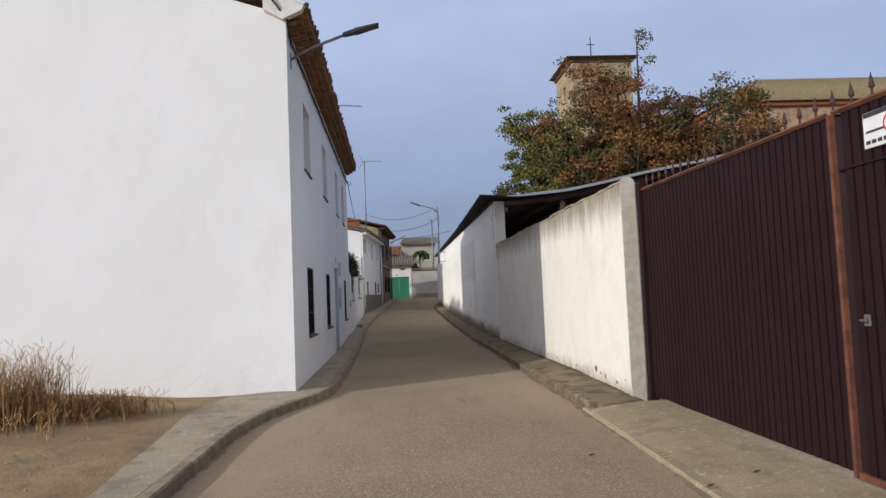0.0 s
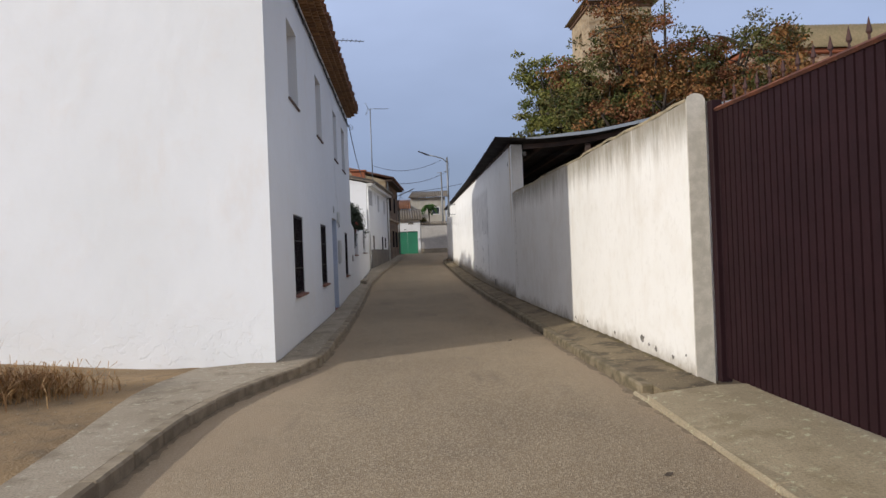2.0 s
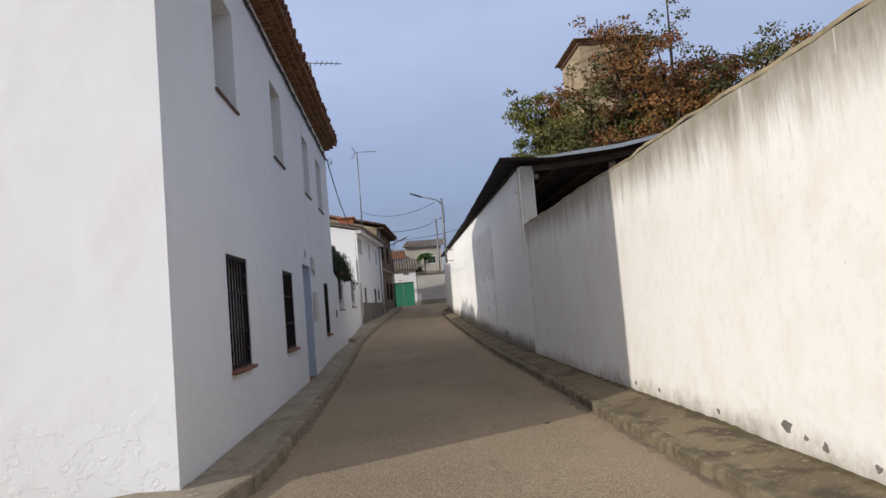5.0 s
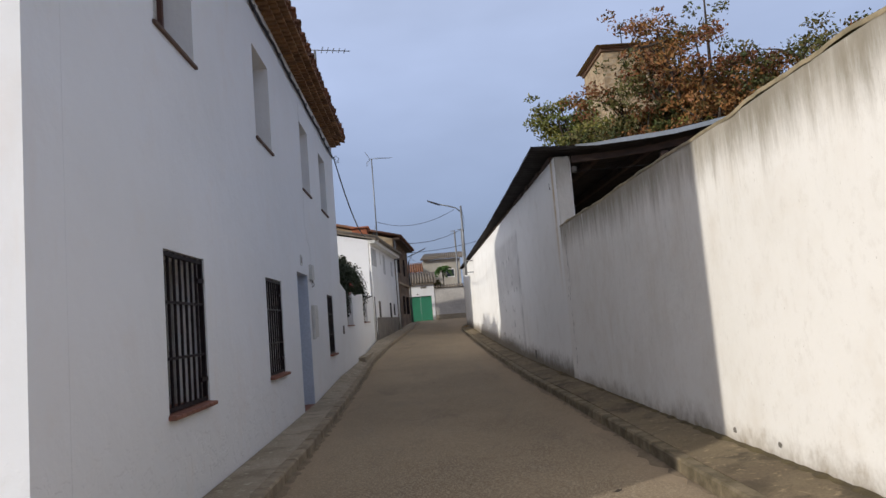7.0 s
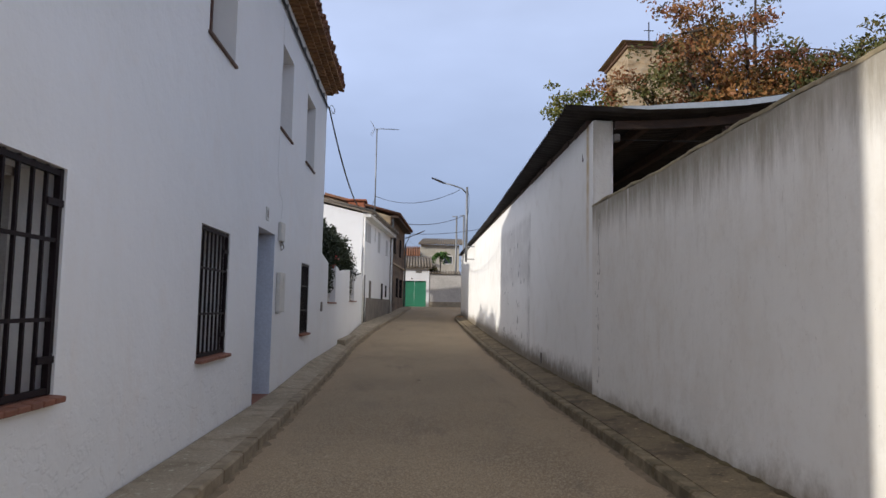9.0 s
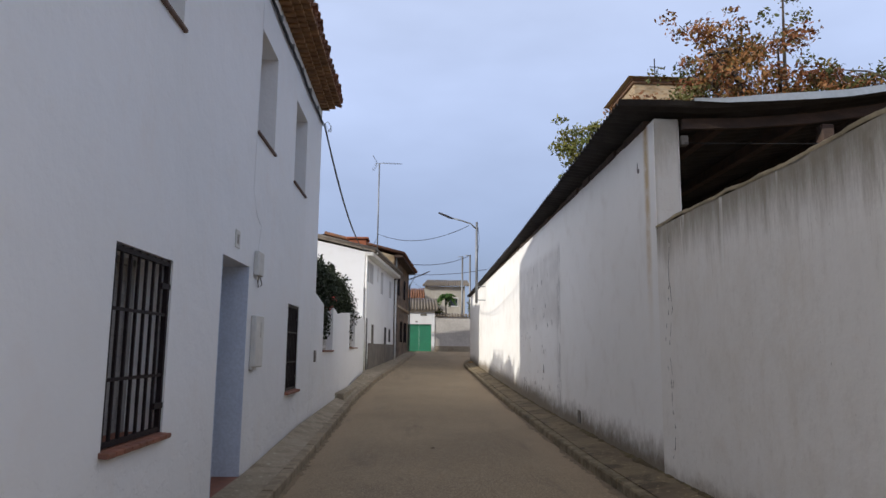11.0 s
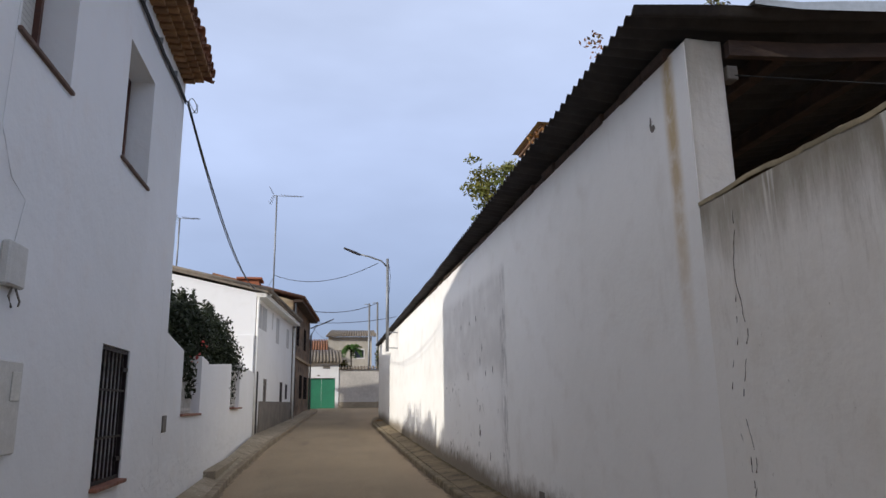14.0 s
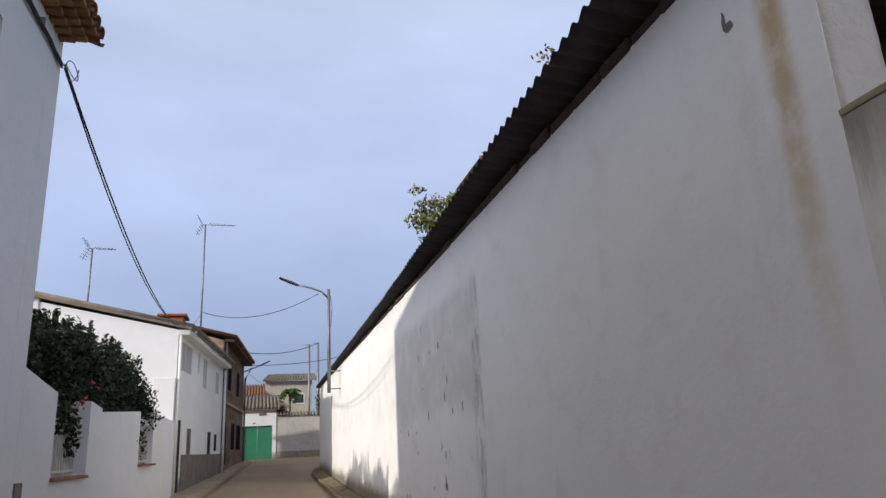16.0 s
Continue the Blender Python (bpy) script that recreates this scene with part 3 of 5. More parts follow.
tile_up = barrel("roof_tile", 0.105, 0.45, M_TILE)
tile_dn = barrel("roof_tile", 0.1, 0.45, M_TILE, False)
slope = math.degrees(math.atan(0.36))
roof = part(house, "roof", mesh("roof", [(HX + 0.24, H0 + 0.03, 6.17), (HX + 0.24, H1 + 0.06, 6.17), (-5.5, H1 + 0.12, 7.62), (-5.5, H0 + 0.4, 7.62), (BACK - 0.2, YN_B - 0.1, 6.18), (BACK - 0.2, YS_B - 0.2, 6.18)],
                                [(0, 1, 2, 3), (3, 2, 4, 5)], M_TILE), "weathered terracotta barrel tiles")
yy = H0 - 0.02
while yy < H1 + 0.1:
    for c in range(2):
        jx, jz = random.uniform(-0.025, 0.025), random.uniform(-0.008, 0.008)
        x = HX + 0.37 - 0.36 * c + jx
        z = 6.165 + 0.36 * 0.36 * c + jz + 0.02 * c
        piece(roof, "roof_tile", tile_up, pose(x, yy, z + 0.03, random.uniform(-4, 4), slope - 2, random.uniform(-2, 2)))
        if c == 0:
            piece(roof, "roof_tile", tile_dn, pose(x - 0.03, yy + 0.115, z - 0.045, 0, slope - 2, random.uniform(-2, 2)))
    yy += 0.23
# verge moulding at the gable
bm = bmesh.new()
vp = [(HX - 0.04, 5.99), (HX + 0.26, 6.13), (HX + 0.33, 6.26), (HX - 0.34, 6.47), (HX - 0.34, 6.16)]
va, vb_ = ([bm.verts.new((x, y, z)) for x, z in vp] for y in (H0 - 0.12, H0 + 0.03))
for k in range(5):
    bm.faces.new((va[k], va[(k + 1) % 5], vb_[(k + 1) % 5], vb_[k]))
bm.faces.new(va)
bm.faces.new(vb_)
part(house, "verge", bm_mesh("verge", bm, M_TRIM), "white plaster verge")


def window_low(a, b):
    """Ground-floor opening: blind, brown frame, clay sill, iron grille with three hinged straps."""
    z0, z1 = 0.86, 2.13
    w = part(house, "window", boxes("window", [((HX - 0.36, a - 0.01, z0 + 0.55), (HX - 0.33, b + 0.01, z1 + 0.01))] + [((HX - 0.352, a, z0 + 0.05 * k), (HX - 0.325, b, z0 + 0.05 * k + 0.049)) for k in range(25)], M_SHUTTER, 0.006), "pale roller blind behind an iron grille")
    part(w, "frame", boxes("frame", [((HX - 0.33, a, z0), (HX - 0.28, a + 0.05, z1)), ((HX - 0.33, b - 0.05, z0), (HX - 0.28, b, z1)), ((HX - 0.33, a, z1 - 0.05), (HX - 0.28, b, z1))], M_SHUTTER))
    s = part(w, "sill", boxes("sill", [((HX - 0.32, a - 0.004, z0 - 0.035), (HX + 0.0, b + 0.004, z0 + 0.006))], M_SILL))
    bm = bmesh.new()
    add_box(bm, (-0.05, -0.055, -0.017), (0.05, 0.055, 0.017), 0.005)
    tile = bm_mesh("sill_tile", bm, M_SILL)
    n = 9
    for k in range(n):
        piece(s, "sill_tile", tile, pose(HX + 0.012, a - 0.03 + (b - a + 0.06) * (k + 0.5) / n, z0 - 0.016, 0, 4, random.uniform(-2, 2)))
    bars = []
    x = HX - 0.03
    for k in range(8):
        y = a + 0.03 + (b - a - 0.06) * k / 7
        r = 0.018 if k in (0, 7) else 0.0095
        bars.append(((x - r, y - r, z0 + 0.01), (x + r, y + r, z1 - 0.005)))
    for z in (z0 + 0.03, z1 - 0.03):
        bars.append(((x - 0.015, a + 0.01, z - 0.016), (x + 0.015, b - 0.01, z + 0.016)))
    for z in (z0 + 0.42, z0 + 0.86):
        bars.append(((x - 0.006, a + 0.02, z - 0.011), (x + 0.013, b - 0.02, z + 0.011)))
    for z in (z0 + 0.2, z1 - 0.2):
        bars.append(((x - 0.012, b - 0.17, z - 0.02), (x + 0.022, b - 0.0, z + 0.02)))
    part(w, "grille", boxes("grille", bars, M_IRON), "black wrought-iron bars")


def window_up(a, b):
    z0, z1 = 3.95, 5.21
    w = part(house, "window", boxes("window", [((HX - 0.33, a - 0.01, z0 + 0.046 * k), (HX - 0.305, b + 0.01, z0 + 0.046 * k + 0.042)) for k in range(28)], M_BLIND), "closed pale roller blind")
    part(w, "frame", boxes("frame", [((HX - 0.31, a, z0), (HX - 0.26, a + 0.045, z1)), ((HX - 0.31, b - 0.045, z0), (HX - 0.26, b, z1)), ((HX - 0.31, a, z1 - 0.05), (HX - 0.26, b, z1))], M_FRAMEB))
    part(w, "sill", boxes("sill", [((HX - 0.3, a - 0.03, z0 - 0.03), (HX + 0.03, b + 0.03, z0 + 0.004))], M_SILLDARK, 0.006))


for a, b in LOW:
    window_low(a, b)
for a, b in UP:
    window_up(a, b)
a, b = DOOR
door = part(house, "door", boxes("door", [((HX - 0.41, a + 0.02, 0.14), (HX - 0.37, b - 0.02, 2.35))] + [((HX - 0.372, a + 0.1 + 0.42 * i, 0.25 + 0.7 * j), (HX - 0.355, a + 0.46 + 0.42 * i, 0.85 + 0.7 * j)) for i in range(2) for j in range(3)], M_DOOR, 0.006), "dark blue panelled front door")
part(door, "jamb", boxes("jamb", [((HX - 0.40, b - 0.004, 0.13), (HX + 0.003, b + 0.006, 2.368)), ((HX - 0.40, a - 0.006, 0.13), (HX + 0.003, a + 0.004, 2.368))], M_BLUEWHITE), "pale blue painted reveal")
part(door, "step", boxes("step", [((HX - 0.42, a - 0.004, 0.05), (HX + 0.06, b + 0.004, 0.135))], M_SILL, 0.01), "clay doorstep")
part(door, "handle", boxes("handle", [((HX - 0.36, b - 0.14, 1.1), (HX - 0.31, b - 0.1, 1.2))], M_METAL, 0.008))

# ---- fittings on the house ----
sg = thing("house_number", (HX, 19.3, 2.59), "small pale ceramic house number plate beside the door", "plaque")
part(sg, "plate", boxes("plate", [((HX + 0.001, 19.14, 2.5), (HX + 0.012, 19.31, 2.68))], M_BOX, 0.003))
part(sg, "writing", boxes("writing", [((HX + 0.0115, 19.19, 2.54), (HX + 0.0135, 19.21, 2.64)), ((HX + 0.0115, 19.23, 2.54), (HX + 0.0135, 19.26, 2.64))], M_GREY))
jb = thing("junction_box", (HX, 20.25, 2.4), "grey plastic cable junction box on the white wall", "box")
part(jb, "body", boxes("body", [((HX + 0.001, 20.0, 2.3), (HX + 0.06, 20.27, 2.58))], M_BOX, 0.012))
part(jb, "lead", tubes("lead", [([(HX + 0.03, 20.16, 2.31), (HX + 0.03, 20.12, 2.24), (HX + 0.02, 20.2, 2.18)], 0.008), ([(HX + 0.03, 20.2, 2.31), (HX + 0.05, 20.24, 2.22), (HX + 0.02, 20.3, 2.2)], 0.007)], M_GREY))
mb = thing("meter_box", (HX, 20.4, 1.55), "tall pale grey electricity meter box on the wall", "box")
part(mb, "body", boxes("body", [((HX + 0.001, 20.0, 1.27), (HX + 0.065, 20.39, 1.85))], M_BOX, 0.012))
part(mb, "lid", boxes("lid", [((HX + 0.065, 20.22, 1.6), (HX + 0.073, 20.35, 1.78))], M_BLIND, 0.003))
part(mb, "foot", boxes("foot", [((HX + 0.001, 20.02, 1.24), (HX + 0.05, 20.16, 1.272))], M_BOX, 0.006))
vb = thing("valve_box", (HX, 25.05, 1.35), "small grey utility cover on the white wall", "box")
part(vb, "body", boxes("body", [((HX + 0.001, 24.95, 1.24), (HX + 0.02, 25.15, 1.45))], M_GREY, 0.005))

# cable bundle under the eave
cb = thing("cable_bundle", (HX, 18, 5.8), "black twisted cable bundle clipped under the eave", "cable")
runs = []
for k in range(3):
    pts = []
    for i in range(60):
        y = H0 + 0.1 + (H1 - H0 - 0.15) * i / 59
        pts.append((HX + 0.03 + 0.012 * math.cos(i * 0.9 + k * 2.1), y, 5.80 + 0.018 * math.sin(i * 0.9 + k * 2.1) - 0.035 * abs(math.sin(i * 0.33)) - 0.003 * i / 2))
    runs.append((pts, 0.011))
part(cb, "wire", tubes("wire", runs, M_CABLE, 5))
part(cb, "clip", boxes("clip", [((HX + 0.0, y - 0.01, 5.72), (HX + 0.05, y + 0.01, 5.8)) for y in np.arange(11.4, 24.9, 0.85)], M_METAL), kind="stuff")
part(cb, "coil", tubes("coil", [([(HX + 0.06 + 0.06 * (1 - math.cos(a_)), 24.92 + 0.1 * math.sin(a_), 5.66 + 0.07 * math.cos(a_ * 1.3)) for a_ in np.linspace(0, 9, 40)], 0.006)], M_METAL, 4))
part(cb, "drop", tubes("drop", [([(HX + 0.03, H0 + 0.12, 5.8), (HX + 0.03, H0 - 0.03, 6.0), (HX - 0.12, H0 - 0.16, 6.2), (HX - 0.45, H0 - 0.2, 6.62), (HX - 0.9, H0 + 0.05, 6.75)], 0.016)], M_CABLE, 5))
ol = thing("thin_cable", (HX, 19.5, 4.6), "thin pale cable running down the white wall", "cable")
part(ol, "wire", tubes("wire", [([(HX + 0.008, 19.86, 5.7), (HX + 0.008, 19.85, 4.6), (HX + 0.01, 19.8, 3.25), (HX + 0.012, 20.0, 2.98), (HX + 0.01, 20.25, 2.9), (HX + 0.006, 20.17, 2.6)], 0.003)], M_HOUSE, 5))


def span(p, q, sag, n=16):
    p, q = Vector(p), Vector(q)
    return [p.lerp(q, i / n) - Vector((0, 0, 4 * sag * (i / n) * (1 - i / n))) for i in range(n + 1)]


oc = thing("overhead_cable", (HX, 32, 5.4), "black cable strung between the two white houses", "cable")
part(oc, "wire", tubes("wire", [(span((HX + 0.05, 24.9, 5.72), (-1.7, 38.95, 5.25), 0.5), 0.012)], M_CABLE, 5))
part(oc, "wire", tubes("wire", [(span((HX + 0.05, 24.9, 5.68), (-1.6, 44.9, 6.9), 1.45), 0.01)], M_CABLE, 4))

# ---- street lamp on the house ----
def street_lamp_head(parent, root, tip):
    root, tip = Vector(root), Vector(tip)
    d = (tip - root).normalized()
    side = d.cross(Vector((0, 0, 1))).normalized()
    up = side.cross(d)
    bm = bmesh.new()
    for a0, a1, w0, w1, h0, h1 in ((0.0, 0.22, 0.05, 0.07, 0.06, 0.07), (0.2, 0.62, 0.11, 0.10, 0.06, 0.03)):
        vs = []
        for s, w, h in ((a0, w0, h0), (a1, w1, h1)):
            for i, j in ((-1, -1), (1, -1), (1, 1), (-1, 1)):
                vs.append(bm.verts.new(tip - d * 0.62 + d * s + side * w * i + up * h * (j * 0.5)))
        for k in range(4):
            bm.faces.new((vs[k], vs[(k + 1) % 4], vs[4 + (k + 1) % 4], vs[4 + k]))
        bm.faces.new(vs[:4][::-1])
        bm.faces.new(vs[4:])
    bmesh.ops.bevel(bm, geom=bm.edges[:], offset=0.01, segments=1, affect="EDGES")
    return part(parent, "head", bm_mesh("head", bm, M_LAMPHEAD))


M_LAMPHEAD = simple("lamp_housing", (0.05, 0.045, 0.05), (0.04, 0.04, 0.045), 8, 0.45, 0.05)
LAMP_ROOT, LAMP_TIP = (HX, 11.4, 5.5), (-0.09, 11.4, 6.07)
l1 = thing("street_lamp", LAMP_ROOT, "dark street lamp on a bracket arm on the white wall", "lamp")
part(l1, "arm", tubes("arm", [([LAMP_ROOT, (LAMP_ROOT[0] + 0.35, 11.4, LAMP_ROOT[2] + 0.2), (LAMP_TIP[0] - 0.5, 11.4, LAMP_TIP[2] - 0.13)], 0.026)], M_METAL, 8))
part(l1, "plate", boxes("plate", [((HX + 0.001, 11.35, LAMP_ROOT[2] - 0.15), (HX + 0.015, 11.45, LAMP_ROOT[2] + 0.12))], M_METAL, 0.004))
street_lamp_head(l1, (LAMP_TIP[0] - 0.6, 11.4, LAMP_TIP[2] - 0.16), LAMP_TIP)


def yagi(name, foot, top, boom_dir, label, boom=0.9, n=6, tilt=0.06):
    """A television aerial: mast, boom, cross rods, reflector."""
    th = thing(name, foot, label, "antenna")
    part(th, "mast", tubes("mast", [([foot, top], 0.034)], M_METAL, 6))
    t_, d = Vector(top), Vector(boom_dir).normalized()
    s = d.cross(Vector((0, 0, 1))).normalized()
    runs = [([t_ - d * 0.15, t_ + d * boom + Vector((0, 0, -tilt))], 0.013)]
    for k in range(n):
        c = t_ + d * (boom * (0.2 + 0.8 * k / n)) + Vector((0, 0, -tilt * k / n))
        runs.append(([c - s * (0.2 - 0.015 * k), c + s * (0.2 - 0.015 * k)], 0.011))
    for a_ in (-1, 1):
        for i in range(4):
            c = t_ - d * 0.1 + (Vector((0, 0, 0.09 * a_)) - d * 0.05) * (i + 0.6)
            runs.append(([c - s * 0.25, c + s * 0.25], 0.01))
        runs.append(([t_ - d * 0.1, t_ - d * 0.32 + Vector((0, 0, 0.4 * a_))], 0.008))
    part(th, "boom", tubes("boom", runs, M_METAL, 4))
    return th


# ---- yard wall and gate ----
WX, W0, W1 = 2.97, 8.715, 19.71


def wall_top(u):
    return 2.86 + 0.012 * math.sin(u * 1.7) + 0.02 * noise.noise((u * 1.3, 5, 0))


yw = part(thing("yard_wall", (WX + 0.1, 14, 0), "tall off-white rendered yard wall with dark drip stains", "wall", kind="structure"), "wall",
          wall_mesh("wall", (WX, W1), (WX, W0), -0.2, 2.86, 0.22, [], M_YARD, top=wall_top))
vs, fs = [], []
N = 160
for k in range(N + 1):
    y = W0 + (W1 - W0) * k / N
    z = wall_top(W1 - y)
    for dx, dz in ((-0.004, -0.01), (-0.008, 0.02), (0.05, 0.045), (0.17, 0.05), (0.25, 0.02), (0.25, 0.0)):
        vs.append((WX + dx + 0.01 * noise.noise((y * 3, dx * 9, 1)), y, z + dz + 0.022 * noise.noise((y * 2.6, dx * 3, 7)) + 0.01 * noise.noise((y * 9, dx * 9, 2)) + 0.01))
for k in range(N):
    for j in range(5):
        a = k * 6 + j
        fs.append((a, a + 1, a + 7, a + 6))
part(yw.parent, "coping", mesh("coping", vs, fs, M_COPING, True), "rough weathered mortar coping")
gp = thing("gate_pillar", (3.1, 8.6, 0), "grey concrete gate pillar with a rounded top", "pillar")
bm = bmesh.new()
prof = [(WX - 0.004, 0.0), (WX - 0.004, 2.84)] + [(WX + 0.09 - 0.094 * math.cos(a_), 2.86 + 0.07 * math.sin(a_)) for a_ in np.linspace(0.2, math.pi - 0.2, 7)] + [(WX + 0.185, 2.82), (WX + 0.185, 0.0)]
f0, f1 = ([bm.verts.new((x, y, z)) for x, z in prof] for y in (8.69, 8.712))
for k in range(len(prof)):
    q = (k + 1) % len(prof)
    bm.faces.new((f0[k], f0[q], f1[q], f1[k]))
bm.faces.new(f0)
bm.faces.new(f1)
part(gp, "shaft", bm_mesh("shaft", bm, M_PILLAR))

GX = 3.22
gate = thing("gate", (GX, 6, 0.1), "dark brown ribbed sheet-metal gate with rusty frame and spikes", "gate")


def ribbed(y0, y1, z0, z1, name):
    vs, fs, y = [], [], y0
    prof = ((0.0, 0.0), (0.078, 0.0), (0.082, 0.035), (0.098, 0.035))
    ys = []
    while y < y1 - 0.1:
        ys += [(y + a_, b_) for a_, b_ in prof]
        y += 0.102
    ys.append((y1, 0.0))
    for y, x in ys:
        vs += [(GX + x, y, z0), (GX + x, y, z1(y))]
    for k in range(len(ys) - 1):
        fs.append((2 * k, 2 * k + 1, 2 * k + 3, 2 * k + 2))
    return mesh(name, vs, fs, M_GATE)


def gate_top(y):
    return 2.68 + 0.012 * (y - 4.5)


leaf1 = part(gate, "leaf", ribbed(4.8, 8.585, 0.13, gate_top, "leaf"))
leaf2 = part(gate, "leaf", ribbed(1.0, 4.72, 0.13, gate_top, "leaf"))
part(gate, "leaf", ribbed(-4.0, 0.92, 0.13, gate_top, "leaf"))
part(gate, "post", boxes("post", [((GX - 0.05, 8.59, 0.08), (GX + 0.06, 8.685, 2.84))], M_GATE, 0.006))
bm = bmesh.new()
for y0, y1 in ((-4.0, 0.92), (1.0, 4.72), (4.8, 8.585)):
    add_tube(bm, [(GX - 0.01, y0, gate_top(y0) + 0.015), (GX - 0.01, y1, gate_top(y1) + 0.015)], 0.021, 4)
    if y1 < 5:
        add_box(bm, (GX - 0.025, y0, 0.1), (GX + 0.02, y1, 0.145))
for y in (4.735, 0.93):
    add_box(bm, (GX - 0.025, y + 0.008, 0.1), (GX + 0.02, y + 0.044, 2.69))
part(gate, "frame", bm_mesh("frame", bm, M_RUST), "rust-coloured steel frame")
part(gate, "panel_seam", boxes("seam", [((GX - 0.012, 1.02, 2.27), (GX - 0.004, 4.7, 2.285))], M_IRON))
part(gate, "lock", boxes("lock", [((GX - 0.02, 4.49, 1.17), (GX - 0.002, 4.55, 1.25)), ((GX - 0.04, 4.5, 1.2), (GX - 0.02, 4.57, 1.218))], M_LOCK, 0.004), "steel lock and latch")
bm = bmesh.new()
bmesh.ops.create_cone(bm, segments=6, radius1=0.009, radius2=0.008, depth=0.06, matrix=Matrix.Translation((0, 0, 0.03)))
bmesh.ops.create_cone(bm, segments=6, radius1=0.021, radius2=0.002, depth=0.1, matrix=Matrix.Translation((0, 0, 0.1)))
bmesh.ops.create_cone(bm, segments=6, radius1=0.008, radius2=0.021, depth=0.02, matrix=Matrix.Translation((0, 0, 0.045)))
spike = bm_mesh("spike", bm, M_SPIKE)
for y in np.arange(-3.9, 8.4, 0.205):
    piece(gate, "spike", spike, pose(GX - 0.01, float(y), gate_top(float(y)) + 0.035))
gs = thing("sign", (GX - 0.02, 4.25, 2.5), "white security company sign screwed on the gate", "sign")
part(gs, "board", boxes("board", [((GX - 0.022, 4.02, 2.36), (GX - 0.008, 4.40, 2.6))], M_SIGN, 0.004))
part(gs, "writing", boxes("writing", [((GX - 0.0245, 4.03, 2.565), (GX - 0.0215, 4.39, 2.597))] + [((GX - 0.0245, 4.06 + 0.055 * k, 2.385), (GX - 0.0215, 4.1 + 0.055 * k, 2.41)) for k in range(6)] + [((GX - 0.0245, 4.2, 2.46), (GX - 0.0215, 4.37, 2.475))], M_SIGNDARK))
bm = bmesh.new()
add_tube(bm, [(GX - 0.024, 4.13 + 0.07 * math.cos(a_), 2.49 + 0.06 * math.sin(a_)) for a_ in np.linspace(-1.8, 1.8, 14)], 0.006, 5)
part(gs, "emblem", bm_mesh("emblem", bm, M_SIGNRED))

# ---- long shed on the right ----
SX, S0, S1 = 2.97, 19.141, 46.6
shed = thing("shed", (6, 33, 0), "long white shed with an overhanging corrugated fibre-cement roof", "shed")


def shed_top(u):
    return 4.13 + 0.012 * noise.noise((u * 0.7, 2, 0))


part(shed, "wall", wall_mesh("wall", (SX, S1), (SX, S0 + 0.57), -0.2, 4.13, 0.3, [], M_SHED, top=shed_top))
part(shed, "wall", boxes("wall", [((SX + 0.002, S1 - 0.3, 0), (6.8, S1 + 0.003, 4.2))], M_SHED))
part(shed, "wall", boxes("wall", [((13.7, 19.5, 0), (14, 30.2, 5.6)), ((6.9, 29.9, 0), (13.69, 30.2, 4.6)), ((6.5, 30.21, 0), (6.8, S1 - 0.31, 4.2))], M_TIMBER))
bm = bmesh.new()
bmesh.ops.create_grid(bm, x_segments=7, y_segments=30, size=0.5)
faces_ = bmesh.ops.extrude_face_region(bm, geom=bm.faces[:])
for v in faces_["geom"]:
    if isinstance(v, bmesh.types.BMVert):
        v.co.z -= 1.0
for v in bm.verts:
    px, pz, py = SX + 0.148 + v.co.x * 0.278, 3.36 + v.co.y * 1.56, 19.69 - v.co.z * 0.32
    rough_ = 0.016 * noise.noise((px * 9, py * 9, pz * 7)) + 0.009 * noise.noise((px * 30, 2, pz * 26))
    v.co = (px + rough_ * (1 if v.co.x > 0.4 else 0.1), py + (rough_ if v.co.z > -0.5 else 0), pz)
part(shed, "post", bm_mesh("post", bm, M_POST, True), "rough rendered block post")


def edge_x(y):
    return lerp_line([(19.3, 2.56), (24, 2.65), (30, 2.75), (46, 2.82)], y)


def roof_at(x, y):
    ex = edge_x(y)
    base = 4.32 - 0.006 * max(0, y - 19.4)
    k = x - ex
    return base + lerp_line([(0, 0), (0.9, -0.11), (2.4, 0.03), (11.5, 1.72)], k)


vs, fs = [], []
ys = np.arange(19.35, 46.7, 0.177 / 6)
fx = (0.0, 0.3, 0.6, 0.9, 2.0, 4.0, 7.0, 11.3)
for i, y in enumerate(ys):
    w = 0.027 * math.cos(2 * math.pi * i / 6)
    sheet = 0.008 * (int(y / 1.06) % 2)
    for f in fx:
        f = f if y < 30.2 else f * 0.34
        x = edge_x(y) + f
        slant = 0.28 * max(0.0, 1 - f / 0.8) * max(0.0, 1 - (y - 19.35) / 1.6)
        vs.append((x, y + slant, roof_at(x, y) + w + sheet))
n = len(fx)
for i in range(len(ys) - 1):
    for j in range(n - 1):
        a = i * n + j
        fs.append((a, a + 1, a + n + 1, a + n))
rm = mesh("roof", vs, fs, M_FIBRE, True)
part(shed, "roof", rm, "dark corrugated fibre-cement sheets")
# mortar bed and timber plate on the wall head
bm = bmesh.new()
y = 19.95
while y < 46.4:
    l = random.uniform(0.28, 0.5)
    z = roof_at(3.0, y)
    add_box(bm, (SX - random.uniform(0.0, 0.035), y, 4.115), (SX + 0.2, y + l - 0.02, z - 0.03 + random.uniform(-0.03, 0.0)), 0.01)
    y += l
part(shed, "wall_plate", bm_mesh("wall_plate", bm, M_TIMBER), "dark mortar and brick wall head")
bm = bmesh.new()


